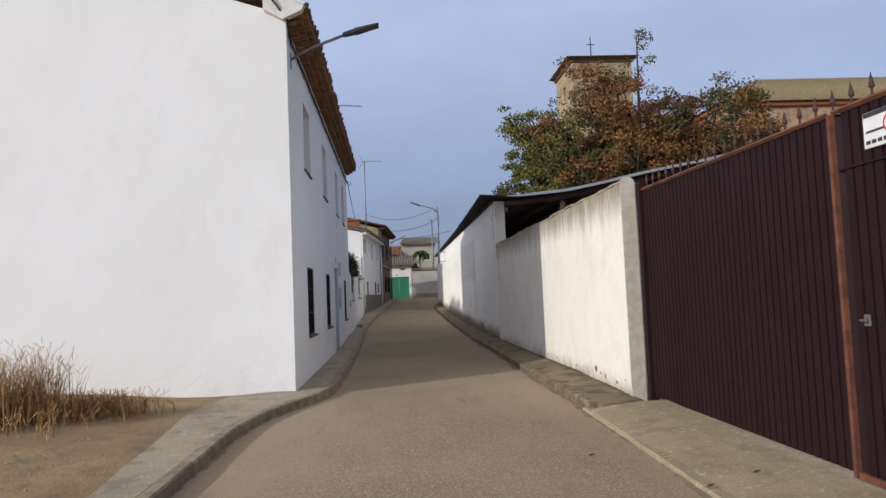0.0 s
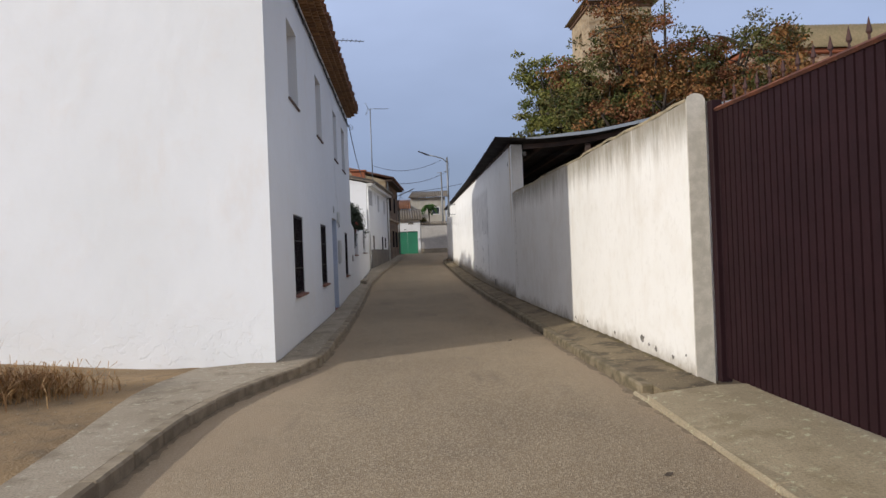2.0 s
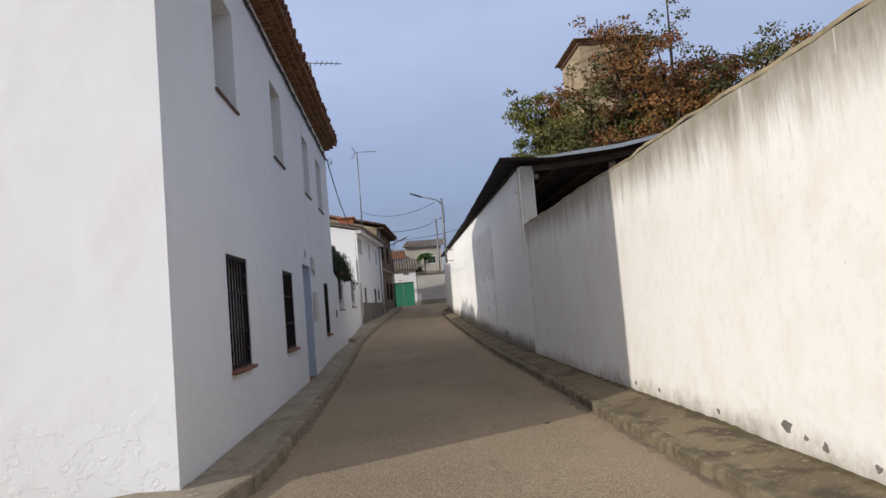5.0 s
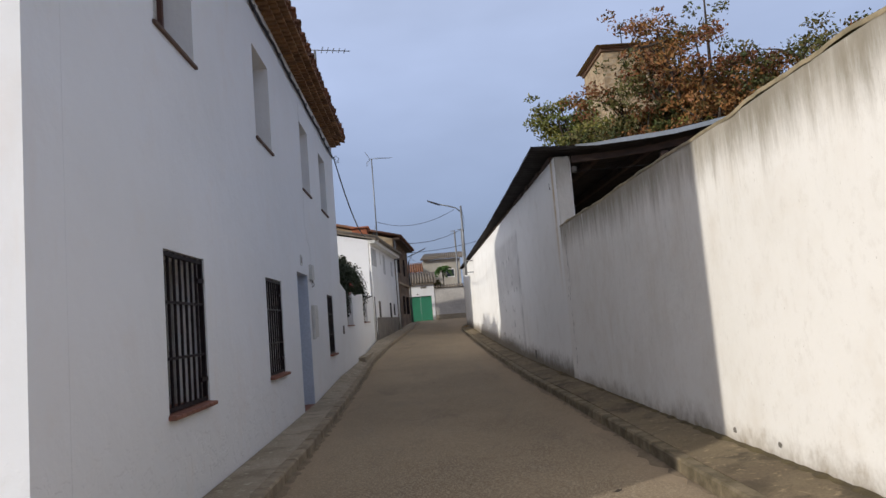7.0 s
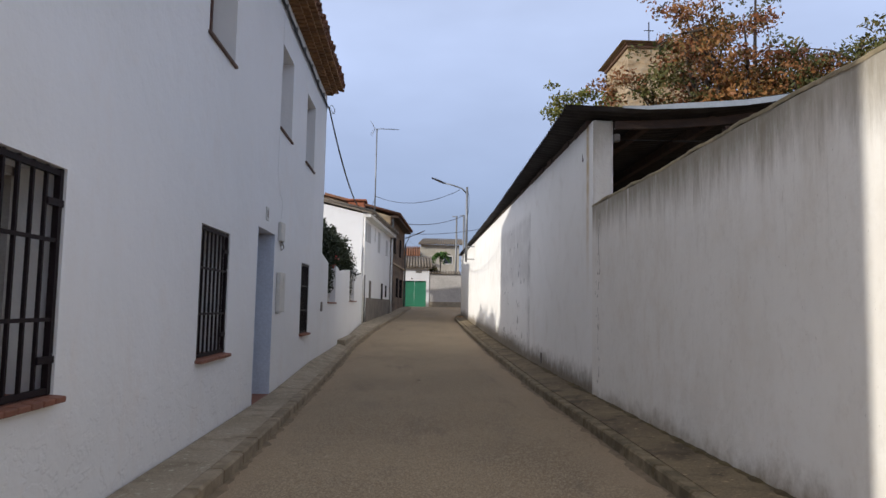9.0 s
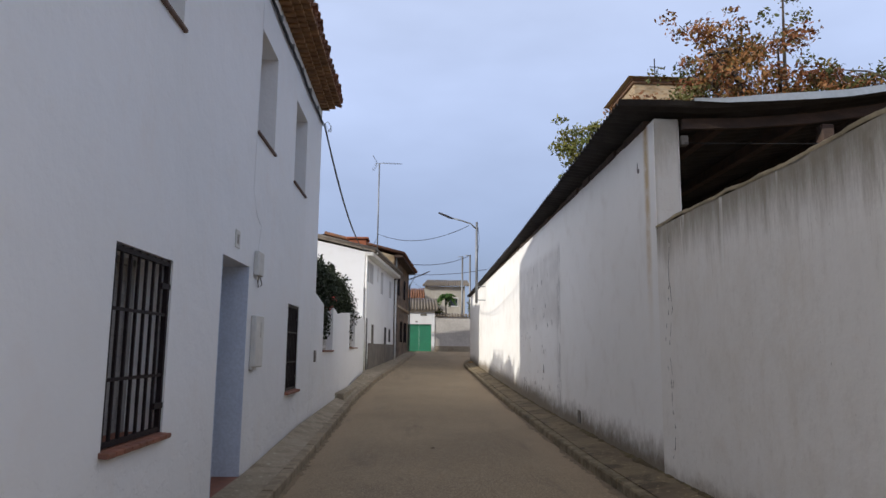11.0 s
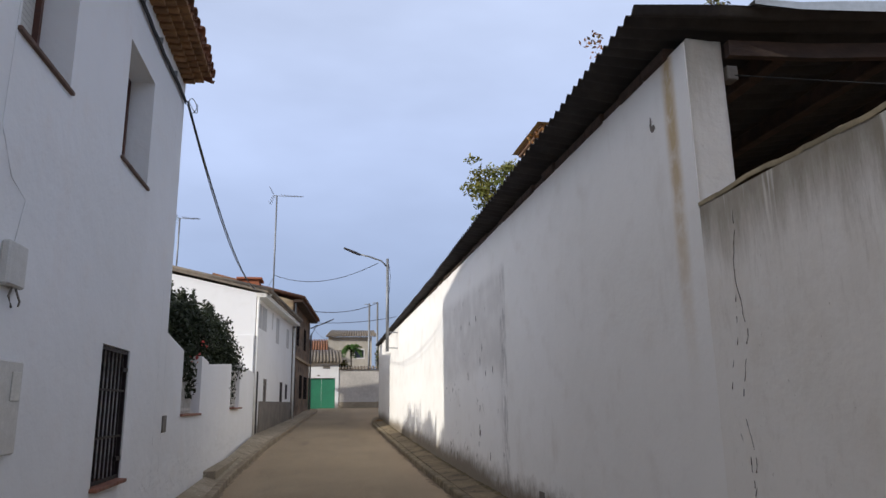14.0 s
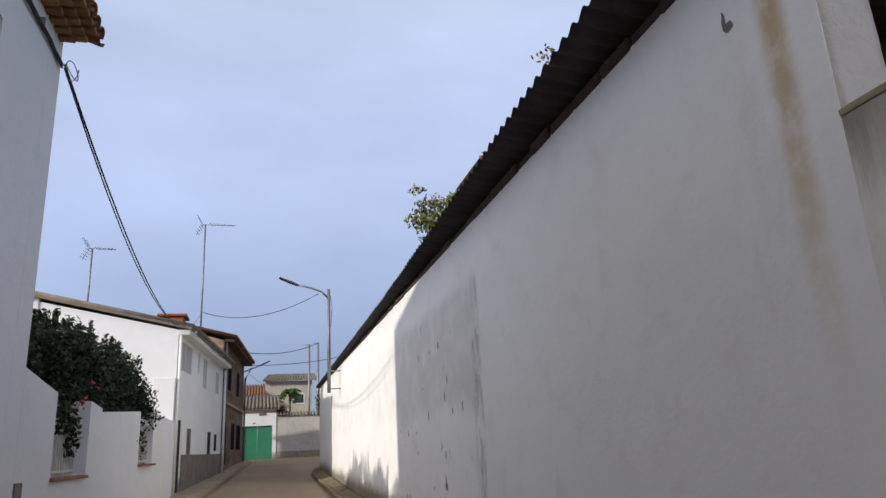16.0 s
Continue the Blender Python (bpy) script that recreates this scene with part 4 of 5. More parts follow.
def sloped_board(y0, y1, x0, x1, top, low):
    """A board along the roof's slope, its edges below the sheets."""
    n_ = 14
    rings = []
    for k in range(n_ + 1):
        x = x0 + (x1 - x0) * k / n_
        z = roof_at(max(x, 3.3), 19.4)
        rings.append([bm.verts.new((x, yy_, z - d)) for yy_, d in ((y0, top), (y1, top), (y1, low), (y0, low))])
    for p, q in zip(rings, rings[1:]):
        for k in range(4):
            bm.faces.new((p[k], p[(k + 1) % 4], q[(k + 1) % 4], q[k]))
    bm.faces.new(rings[0])
    bm.faces.new(rings[-1])


sloped_board(19.64, 19.70, 3.29, 13.6, 0.10, 0.22)
for x in (3.75, 4.75, 5.8, 7.0, 8.3, 9.7, 11.2, 12.6):
    z = roof_at(x, 21)
    add_box(bm, (x - 0.055, 19.71, z - 0.2), (x + 0.055, 29.85, z - 0.05), 0.008)
part(shed, "beam", bm_mesh("beam", bm, M_TIMBER), "dark old roof timbers")
part(shed, "prop", boxes("prop", [((4.9, 19.6, 0), (5.04, 19.74, 4.1))], M_TIMBER, 0.01))
part(shed, "bracket", boxes("bracket", [((3.285, 19.68, 3.84), (3.37, 19.78, 3.95))], M_GREY, 0.006))
# zinc flashing along the front
vs, fs = [], []
for k in range(30):
    x = 3.3 + (13.6 - 3.3) * k / 29
    z = roof_at(x, 19.4) + 0.012 * math.sin(x * 1.9)
    h = 0.05 * min(1, (x - 3.2) / 1.0)
    vs += [(x, 19.31, z - h * 0.9), (x, 19.30, z + h * 0.2 + 0.025), (x, 19.8, z + h * 0.2 + 0.04)]
for k in range(29):
    for j in range(2):
        a = 3 * k + j
        fs.append((a, a + 1, a + 4, a + 3))
part(shed, "flashing", mesh("flashing", vs, fs, M_ZINC), "bent zinc edge strip")
part(shed, "wire", tubes("wire", [(span((3.3, 19.62, 3.84), (9, 19.62, 4.02), 0.03), 0.005)], M_CABLE, 4))
vent = thing("wall_vent", (SX, 23.6, 0.5), "small dark metal vent low in the shed wall", "vent")
part(vent, "plate", boxes("plate", [((SX - 0.012, 23.5, 0.33), (SX + 0.01, 23.68, 0.53))], M_GREY, 0.003))

# cracks in the plaster by the post
ck = thing("crack", (SX, 19.55, 1.6), "thin black crack running down the rendered wall", "crack", kind="stuff")
pts = [(SX - 0.001, 19.42 + 0.12 * noise.noise((z * 2.3, 0, 0)) + 0.03 * noise.noise((z * 9, 4, 0)) - 0.03 * z, z) for z in np.arange(0.35, 2.85, 0.045)]
branch = [(p[0], p[1] + 0.13 * math.sin((p[2] - 1.0) * 2.4) + 0.03 * noise.noise((p[2] * 11, 8, 0)), p[2]) for p in pts if 1.0 < p[2] < 2.3]
part(ck, "line", tubes("line", [(q[i:i + 2], [random.uniform(0.0008, 0.004), random.uniform(0.0008, 0.003)]) for q in (pts, branch) for i in range(len(q) - 2) if random.random() < (0.6 if q is pts else 0.3)], M_CRACK, 4))
bm = bmesh.new()


def add_chip(y, z, w, h):
    """A ragged broken patch of render, its rim at the wall's face."""
    ring = []
    for k in range(9):
        a_, q = k * 2 * math.pi / 9, random.uniform(0.55, 1.15)
        ring.append((y + 0.5 * w * q * math.cos(a_), z + 0.5 * h * q * math.sin(a_)))
    f_ = [bm.verts.new((SX - 0.004, p, q)) for p, q in ring]
    b_ = [bm.verts.new((SX + 0.01, p, q)) for p, q in ring]
    bm.faces.new(f_)
    for k in range(9):
        bm.faces.new((f_[k], f_[(k + 1) % 9], b_[(k + 1) % 9], b_[k]))


for k in range(34):
    z = random.choice((0.55, 0.7, 0.75, 1.0, 1.5, 1.9, 2.3, 3.0)) + random.uniform(-0.15, 0.15)
    s_ = random.uniform(0.02, 0.055)
    add_chip(random.uniform(25.1, 29.9), z, s_ * 0.7, s_ * random.uniform(2.0, 3.4))
for y, z, s_ in ((10.25, 0.32, 0.12), (9.8, 0.25, 0.07), (10.02, 0.27, 0.05), (11.35, 0.26, 0.06), (9.3, 0.23, 0.06), (12.75, 0.27, 0.05), (13.5, 0.27, 0.06), (8.95, 0.3, 0.03)):
    add_chip(y, z, s_ * 1.2, s_)
add_chip(20.3, 3.72, 0.03, 0.14)
add_chip(20.27, 3.67, 0.07, 0.06)
part(ck, "chip", bm_mesh("chip", bm, M_GREY), "chipped holes in the render", "stuff")

# ---- lamp post on the shed ----
LP = Vector((2.62, 39.0, 0))
lp = thing("street_lamp", (LP.x, LP.y, 3.5), "grey steel street lamp fixed on the shed wall by two brackets", "lamp")
part(lp, "pole", tubes("pole", [([(LP.x, LP.y, 3.3), (LP.x, LP.y, 6.5)], [0.055, 0.045])], M_METAL, 8))
part(lp, "bracket", tubes("bracket", [([(LP.x, LP.y, 3.95), (SX + 0.1, LP.y, 3.95)], 0.02), ([(LP.x, LP.y, 3.42), (SX + 0.1, LP.y, 3.42)], 0.02)], M_METAL, 6))
part(lp, "arm", tubes("arm", [([(LP.x, LP.y, 6.2), (LP.x - 0.22, LP.y, 6.42), (LP.x - 0.6, LP.y, 6.55), (LP.x - 1.0, LP.y, 6.64)], 0.03)], M_METAL, 7))
street_lamp_head(lp, (LP.x - 1.0, LP.y, 6.64), (LP.x - 1.52, LP.y, 6.85))
part(lp, "lead", tubes("lead", [([(LP.x + 0.05, LP.y, 6.3), (LP.x + 0.1, LP.y, 5.9), (LP.x + 0.06, LP.y, 5.3)], 0.01)], M_CABLE, 4))

# ---- garden wall with railings ----
GZ = [(24.93, 2.5), (25.5, 2.47), (25.9, 2.42), (26.13, 2.36)]
gwall = thing("garden_wall", (HX, 30, 0.1), "white rendered garden wall with barred openings", "wall", kind="structure")
part(gwall, "wall", wall_mesh("wall", (HX, 24.935), (HX, 26.13), -0.2, 2.36, 0.3, [], M_HOUSE, top=lambda u: lerp_line(GZ, 24.935 + u)))
part(gwall, "wall", wall_mesh("wall", (HX, 26.13), (HX, 27.77), -0.2, 1.42, 0.3, [], M_HOUSE))
part(gwall, "wall", wall_mesh("wall", (HX, 27.77), (HX, 28.5), -0.2, 2.36, 0.3, [], M_HOUSE, top=lambda u: 2.30 + 0.12 * math.sqrt(max(0, 1 - ((u - 0.3) / 0.45) ** 2))))
part(gwall, "wall", wall_mesh("wall", (HX - 0.003, 28.5), (HX - 0.06, 32.33), -0.2, 2.3, 0.3, [], M_HOUSE, top=lambda u: 2.29 + 0.06 * u))
part(gwall, "wall", wall_mesh("wall", (HX - 0.06, 32.33), (HX - 0.06, 34.15), -0.2, 1.5, 0.3, [], M_HOUSE))
part(gwall, "wall", wall_mesh("wall", (HX - 0.06, 34.15), (HX - 0.12, 38.8), -0.2, 2.6, 0.3, [], M_HOUSE))
for y0, y1, z in ((26.12, 27.78, 1.42), (32.32, 34.16, 1.5)):
    part(gwall, "sill", boxes("sill", [((HX - 0.32, y0, z), (HX + 0.04, y1, z + 0.035))], M_SILL, 0.006), "clay sill tiles")
    n = int((y1 - y0) / 0.11)
    part(gwall, "railing", boxes("railing", [((HX - 0.16, y0 + 0.05 + 0.11 * k, z + 0.03), (HX - 0.14, y0 + 0.075 + 0.11 * k, z + 0.92)) for k in range(n)] + [((HX - 0.165, y0, z + h), (HX - 0.135, y1, z + h + 0.03)) for h in (0.08, 0.82)], M_WHITEPOST), "white painted iron railing")
alone("step", boxes("step", [((HX - 0.02, 28.62, 0.1), (-1.36, 38.4, 0.46))], M_PAVE_L, 0.015), "raised concrete ledge beside the garden wall", "ledge", "structure")

# ---- foliage ----
def foliage(name, blobs, count, size, mat, seed):
    """Many small leaves in uneven clumps, given as (centre, radius)."""
    rng = np.random.RandomState(seed)
    vol = np.array([r[0] * r[1] * r[2] for _, r in blobs]) ** 0.75
    pick = rng.choice(len(blobs), count, p=vol / vol.sum())
    d = rng.normal(size=(count, 3))
    d /= np.linalg.norm(d, axis=1)[:, None]
    rad = rng.uniform(0.0, 1.0, count) ** 0.45
    c = np.array([blobs[i][0] for i in pick]) + d * rad[:, None] * np.array([blobs[i][1] for i in pick]) * rng.uniform(0.75, 1.2, (count, 1))
    u = rng.normal(size=(count, 3))
    u /= np.linalg.norm(u, axis=1)[:, None]
    v = np.cross(u, rng.normal(size=(count, 3)))
    v /= np.linalg.norm(v, axis=1)[:, None]
    s = size * rng.uniform(0.55, 1.3, (count, 1))
    quad = np.stack([c - u * s, c - v * s * 0.5, c + u * s, c + v * s * 0.5], 1).reshape(-1, 3)
    me = bpy.data.meshes.new(name)
    me.from_pydata(quad.tolist(), [], np.arange(count * 4).reshape(-1, 4).tolist())
    me.materials.append(mat)
    return me


def tree(base, height, spread, seed, mats, label, leaves=9000, size=0.26, lift=0.3, sprig=0.0):
    """Trunk, forking limbs and clumps of leaves round the twig ends."""
    rng = random.Random(seed)
    base = Vector(base)
    th = thing("tree", base, label, "tree")
    bm = bmesh.new()
    trunk_h = height * lift
    top = base + Vector((rng.uniform(-0.4, 0.4), rng.uniform(-0.4, 0.4), trunk_h))
    add_tube(bm, [base, base.lerp(top, 0.5) + Vector((0.15, 0.1, 0)), top], [height * 0.03, height * 0.024, height * 0.02], 8)
    ends = []
    for k in range(14):
        ang = k * 2.4 + rng.uniform(-0.4, 0.4)
        up = rng.uniform(0.35, 1.0)
        reach = spread * (1.15 - 0.66 * up) * rng.uniform(0.75, 1.1)
        tip = top + Vector((math.cos(ang) * reach, math.sin(ang) * reach, (height - trunk_h) * up * 0.86))
        mid = top.lerp(tip, 0.5) + Vector((rng.uniform(-0.5, 0.5), rng.uniform(-0.5, 0.5), rng.uniform(0.1, 0.8)))
        add_tube(bm, [top - Vector((0, 0, 0.2)), mid, tip], [height * 0.012, height * 0.008, height * 0.003], 5)
        ends.append(tip)
        for j in range(5):
            s = mid.lerp(tip, rng.uniform(-0.3, 0.9))
            e = s + Vector((rng.uniform(-1, 1), rng.uniform(-1, 1), rng.uniform(-0.1, 0.9))) * spread * 0.42
            add_tube(bm, [s, s.lerp(e, 0.5) + Vector((0, 0, 0.15)), e], [height * 0.005, height * 0.003, height * 0.0012], 4)
            ends.append(e)
    if sprig:
        tip = Vector((base.x + 0.5, base.y, sprig))
        add_tube(bm, [top, top.lerp(tip, 0.5) + Vector((0.3, 0, 0)), tip], [height * 0.012, height * 0.007, height * 0.002], 5)
    part(th, "trunk", bm_mesh("trunk", bm, M_BARK, True), "dark bare branches")
    groups = [[] for _ in mats]
    for i, e in enumerate(ends):
        g = groups[rng.choice(range(len(mats))) if i % 2 else 0]
        for j in range(4):
            r = spread * rng.uniform(0.06, 0.17)
            o = Vector((rng.gauss(0, 1), rng.gauss(0, 1), rng.gauss(0, 0.8))) * spread * 0.12
            g.append((tuple(e + o), (r * 1.3, r * 1.3, r * 0.75)))
    if sprig:
        for k in range(7):
            groups[1].append(((base.x + 0.5 + rng.uniform(-0.8, 0.8), base.y, sprig - rng.uniform(-0.1, 3.0)), (0.45, 0.45, 0.4)))
    total = sum(len(g) for g in groups)
    for g, mt in zip(groups, mats):
        if g:
            part(th, "crown", foliage("crown", g, int(leaves * len(g) / total), size, mt, seed), kind="stuff")
    return th


tree((14.0, 58, 1.2), 17.0, 4.9, 3, [M_LEAF_G, M_LEAF_G, M_LEAF_D], "green leafy tree with yellowing leaves behind the shed", 34000, 0.14, 0.2)
tree((11.2, 37.4, 0.8), 11.2, 3.6, 5, [M_LEAF_D, M_LEAF_G, M_LEAF_A], "olive and rust autumn tree with thinning crown", 30000, 0.092, 0.22)
tree((12.8, 35.0, 0.8), 13.3, 3.9, 8, [M_LEAF_A, M_LEAF_D, M_LEAF_A], "tall autumn tree with rusty leaves and bare twigs", 33000, 0.086, 0.3, 14.8)
tree((15.8, 35.4, 0.8), 12.3, 3.5, 11, [M_LEAF_D, M_LEAF_A], "dark green and rust autumn tree", 27000, 0.09, 0.24)
tree((18.1, 33.5, 0.8), 12.2, 3.5, 17, [M_LEAF_A, M_LEAF_D], "reddish-brown autumn tree in the church yard", 26000, 0.09, 0.22)

# ---- church ----
tower = thing("church_tower", (23.8, 80, 0), "square tan stone church tower with a low tiled roof", "tower")
TX0, TX1, TY0, TY1, TZ = 20.9, 27.7, 75.0, 82.6, 27.0
part(tower, "wall", wall_mesh("wall", (TX0, TY0), (TX1, TY0), 0, TZ, 0.9, [(3.0, 4.1, 23.6, 25.3)], M_STONE))
part(tower, "wall", wall_mesh("wall", (TX0, TY1), (TX0, TY0 + 0.9), 0, TZ, 0.9, [(3.2, 4.3, 23.6, 25.3)], M_STONE))
part(tower, "wall", boxes("wall", [((TX0 + 0.95, TY1 - 0.9, 0), (TX1, TY1, TZ - 0.01)), ((TX1 - 0.9, TY0 + 0.95, 0), (TX1 - 0.004, TY1 - 0.95, TZ - 0.01))], M_STONE))
part(tower, "cornice", boxes("cornice", [((TX0 - 0.2, TY0 - 0.2, TZ), (TX1 + 0.2, TY1 + 0.2, TZ + 0.28)), ((TX0 - 0.35, TY0 - 0.35, TZ + 0.284), (TX1 + 0.35, TY1 + 0.35, TZ + 0.5))], M_EAVEDARK, 0.04), "dark brick cornice")
cx, cy = (TX0 + TX1) / 2, (TY0 + TY1) / 2
part(tower, "roof", mesh("roof", [(TX0 - 0.75, TY0 - 0.75, TZ + 0.5), (TX1 + 0.75, TY0 - 0.75, TZ + 0.5), (TX1 + 0.75, TY1 + 0.75, TZ + 0.5), (TX0 - 0.75, TY1 + 0.75, TZ + 0.5), (cx, cy, TZ + 1.5)],
                         [(0, 1, 4), (1, 2, 4), (2, 3, 4), (3, 0, 4), (3, 2, 1, 0)], M_TILEOLD), "mossy old tiles")
part(tower, "weathervane", tubes("weathervane", [([(cx, cy, TZ + 2.1), (cx, cy, TZ + 4.3)], 0.06), ([(cx - 0.5, cy, TZ + 3.4), (cx + 0.5, cy, TZ + 3.4)], 0.05)], M_IRON, 5))
church = thing("church", (55, 80, 0), "brick and stone church nave with a tan tiled roof", "church")
CX0, CX1, CY0, CY1 = 37.0, 75.0, 73.0, 87.0
part(church, "wall", boxes("wall", [((CX0, CY0, 0), (CX1, CY1, 20.9))], M_CHURCH, 0.05))
part(church, "cornice", boxes("cornice", [((CX0 - 0.4, CY0 - 0.4, 20.9), (CX1 + 0.4, CY1 + 0.4, 21.4))], M_TERRA, 0.08))
part(church, "roof", mesh("roof", [(CX0 - 0.7, CY0 - 0.7, 21.4), (CX1, CY0 - 0.7, 21.4), (CX1, CY1 + 0.7, 21.4), (CX0 - 0.7, CY1 + 0.7, 21.4), (CX0 + 8, 80, 26.1), (CX1, 80, 26.1)],
                          [(0, 1, 5, 4), (1, 2, 5), (2, 3, 4, 5), (3, 0, 4)], M_TILEOLD), "sunlit tan roof tiles")
part(church, "roof_tile", tubes("ribs", [([(x, CY0 - 0.75, 21.45), (x + 0.001, 80 - max(0, (CX0 + 8 - x)) * 0.92, 26.16 - max(0, (CX0 + 8 - x)) * 0.57)], 0.09) for x in np.arange(CX0 + 0.2, CX1, 0.42)], M_TILEOLD, 4), kind="stuff")

# ---- garden shrub ----
rng = random.Random(4)
sh = thing("shrub", (-2.6, 30.3, 0.1), "dense dark evergreen shrub leaning over the garden wall", "shrub")
blobs = []
for k in range(72):
    y = 26.3 + 8.4 * rng.random()
    top = 3.45 - 0.5 * max(0.0, (y - 33.6)) ** 2 - 0.2 * max(0, 29.5 - y)
    blobs.append(((-2.35 + rng.uniform(-0.6, 0.4), y, rng.uniform(2.0, top)), (rng.uniform(0.35, 0.55), rng.uniform(0.4, 0.7), rng.uniform(0.3, 0.45))))
blobs += [((-1.75, 26.7, 2.25), (0.25, 0.4, 0.4)), ((-1.8, 33.2, 2.0), (0.2, 0.3, 0.5)), ((-1.75, 27.3, 1.95), (0.2, 0.3, 0.35))]
part(sh, "crown", foliage("crown", blobs, 64000, 0.047, M_LEAF_S, 2), kind="stuff")
stems = []
for k in range(46):
    y = 26.8 + 6.6 * rng.random()
    stems.append(((-2.4 + rng.uniform(-0.4, 0.4), y, 3.5 - 0.2 * max(0, 29.5 - y) + rng.uniform(-0.1, 0.3)), (0.07, 0.07, 0.22)))
part(sh, "shoot", foliage("shoot", stems, 3600, 0.045, M_LEAF_S, 9), kind="stuff")
part(sh, "stem", tubes("stem", [([(-2.6, y, 0.1), (-2.5 + rng.uniform(-0.2, 0.2), y + 0.2, 1.6), (-2.4, y + rng.uniform(-0.5, 0.5), 2.9)], [0.06, 0.05, 0.02]) for y in (27.3, 28.6, 30, 31.4, 32.8)], M_BARK, 6))
part(sh, "flower", foliage("flower", [((-1.62, 27.4, 2.35), (0.12, 0.2, 0.12)), ((-1.6, 28.0, 2.6), (0.1, 0.15, 0.1))], 26, 0.032, M_FLOWER, 3), kind="stuff")

# ---- dry grass by the gable ----
def grass(seed, n, spots, h0, h1):
    rng = np.random.RandomState(seed)
    vs, fs = [], []
    for _ in range(n):
        cxy, r = spots[rng.randint(len(spots))]
        x, y = cxy[0] + rng.normal() * r, cxy[1] + rng.normal() * r * 0.7
        z = ground_z(y) + 0.09 + mound(x, y) - 0.02
        h, a_ = rng.uniform(h0, h1), rng.uniform(0, 6.28)
        lean = rng.normal(size=2) * 0.22 * h
        w = rng.uniform(0.0035, 0.007)
        dx, dy = w * math.cos(a_), w * math.sin(a_)
        b = len(vs)
        vs += [(x - dx, y - dy, z), (x + dx, y + dy, z), (x + lean[0] * 0.4 + dx * 0.7, y + lean[1] * 0.4 + dy * 0.7, z + h * 0.6), (x + lean[0] * 0.4 - dx * 0.7, y + lean[1] * 0.4 - dy * 0.7, z + h * 0.6), (x + lean[0], y + lean[1], z + h)]
        fs += [(b, b + 1, b + 2, b + 3), (b + 3, b + 2, b + 4)]
        for q in range(rng.randint(0, 4)):
            s = rng.uniform(0.45, 1.0)
            c = Vector((x, y, z)) + Vector((lean[0] * s, lean[1] * s, h * s))
            e = c + Vector((rng.normal() * 0.06, rng.normal() * 0.06, 0.05 + 0.06 * rng.rand()))
            b = len(vs)
            vs += [tuple(c + Vector((0.003, 0, 0))), tuple(c - Vector((0.003, 0, 0))), tuple(e + Vector((-0.006, 0.004, 0))), tuple(e + Vector((0.006, -0.004, 0)))]
            fs.append((b, b + 1, b + 2, b + 3))
    return mesh("grass", vs, fs, M_STRAW)


alone("dry_grass", grass(1, 1500, [((-4.7, 8.5), 0.26), ((-5.1, 8.4), 0.28), ((-4.4, 8.8), 0.2), ((-5.6, 8.5), 0.3), ((-6.2, 8.7), 0.4)], 0.3, 0.95), "tall dry straw-coloured weeds in the dirt", "grass", "stuff")
alone("dry_grass", grass(2, 1500, [((-4.0, 9.1), 0.22), ((-4.7, 8.4), 0.4), ((-3.7, 9.5), 0.25), ((-5.4, 8.5), 0.4)], 0.06, 0.3), "low brown withered weeds", "grass", "stuff")
alone("kerb_weeds", grass(3, 60, [((2.9, 44.5), 0.15)], 0.02, 0.09), "small dry weeds along the kerb", "grass", "stuff")
rng = np.random.RandomState(6)
vs, fs = [], []
for k in range(420):
    if k < 200:
        x, y = rng.uniform(-6, -2.6), rng.uniform(3.5, 10.5)
        z = ground_z(y) + 0.095 + mound(x, y)
    elif k < 300:
        x, y = rng.uniform(2.1, 2.3), rng.uniform(4, 44)
        z = ground_z(y) + 0.006
    else:
        x, y = rng.uniform(-1.7, 2.1), rng.uniform(2, 40)
        z = ground_z(y) + 0.006
    s = rng.uniform(0.005, 0.014) * (1.6 if k < 200 else 1)
    b = len(vs)
    a_ = rng.uniform(0, 6.28)
    vs += [(x + s * math.cos(a_ + q * 1.57), y + s * math.sin(a_ + q * 1.57), z) for q in range(4)] + [(x, y, z + s * 0.9)]
    fs += [(b, b + 1, b + 4), (b + 1, b + 2, b + 4), (b + 2, b + 3, b + 4), (b + 3, b, b + 4)]
alone("pebbles", mesh("pebbles", vs, fs, M_KERB), "loose pebbles and grit", "gravel", "stuff")
for x, y, z in ((1.72, 6.25, 0.004), (1.75, 12.9, 0.004), (2.6, 5.0, 0.11), (2.2, 4.9, 0.06), (0.55, 22.5, 0.06)):
    lf = thing("dead_leaf", (x, y, z), "curled dark dead leaf on the ground", "leaf", "dead leaves")
    part(lf, "blade", mesh("blade", [(x - 0.035, y, z + 0.004), (x - 0.005, y - 0.013, z + 0.003), (x + 0.03, y - 0.004, z + 0.012), (x + 0.036, y + 0.006, z + 0.02), (x + 0.002, y + 0.014, z + 0.018), (x - 0.002, y, z + 0.004)], [(0, 1, 5), (1, 2, 5), (2, 3, 5), (3, 4, 5), (4, 0, 5)], M_BARK))

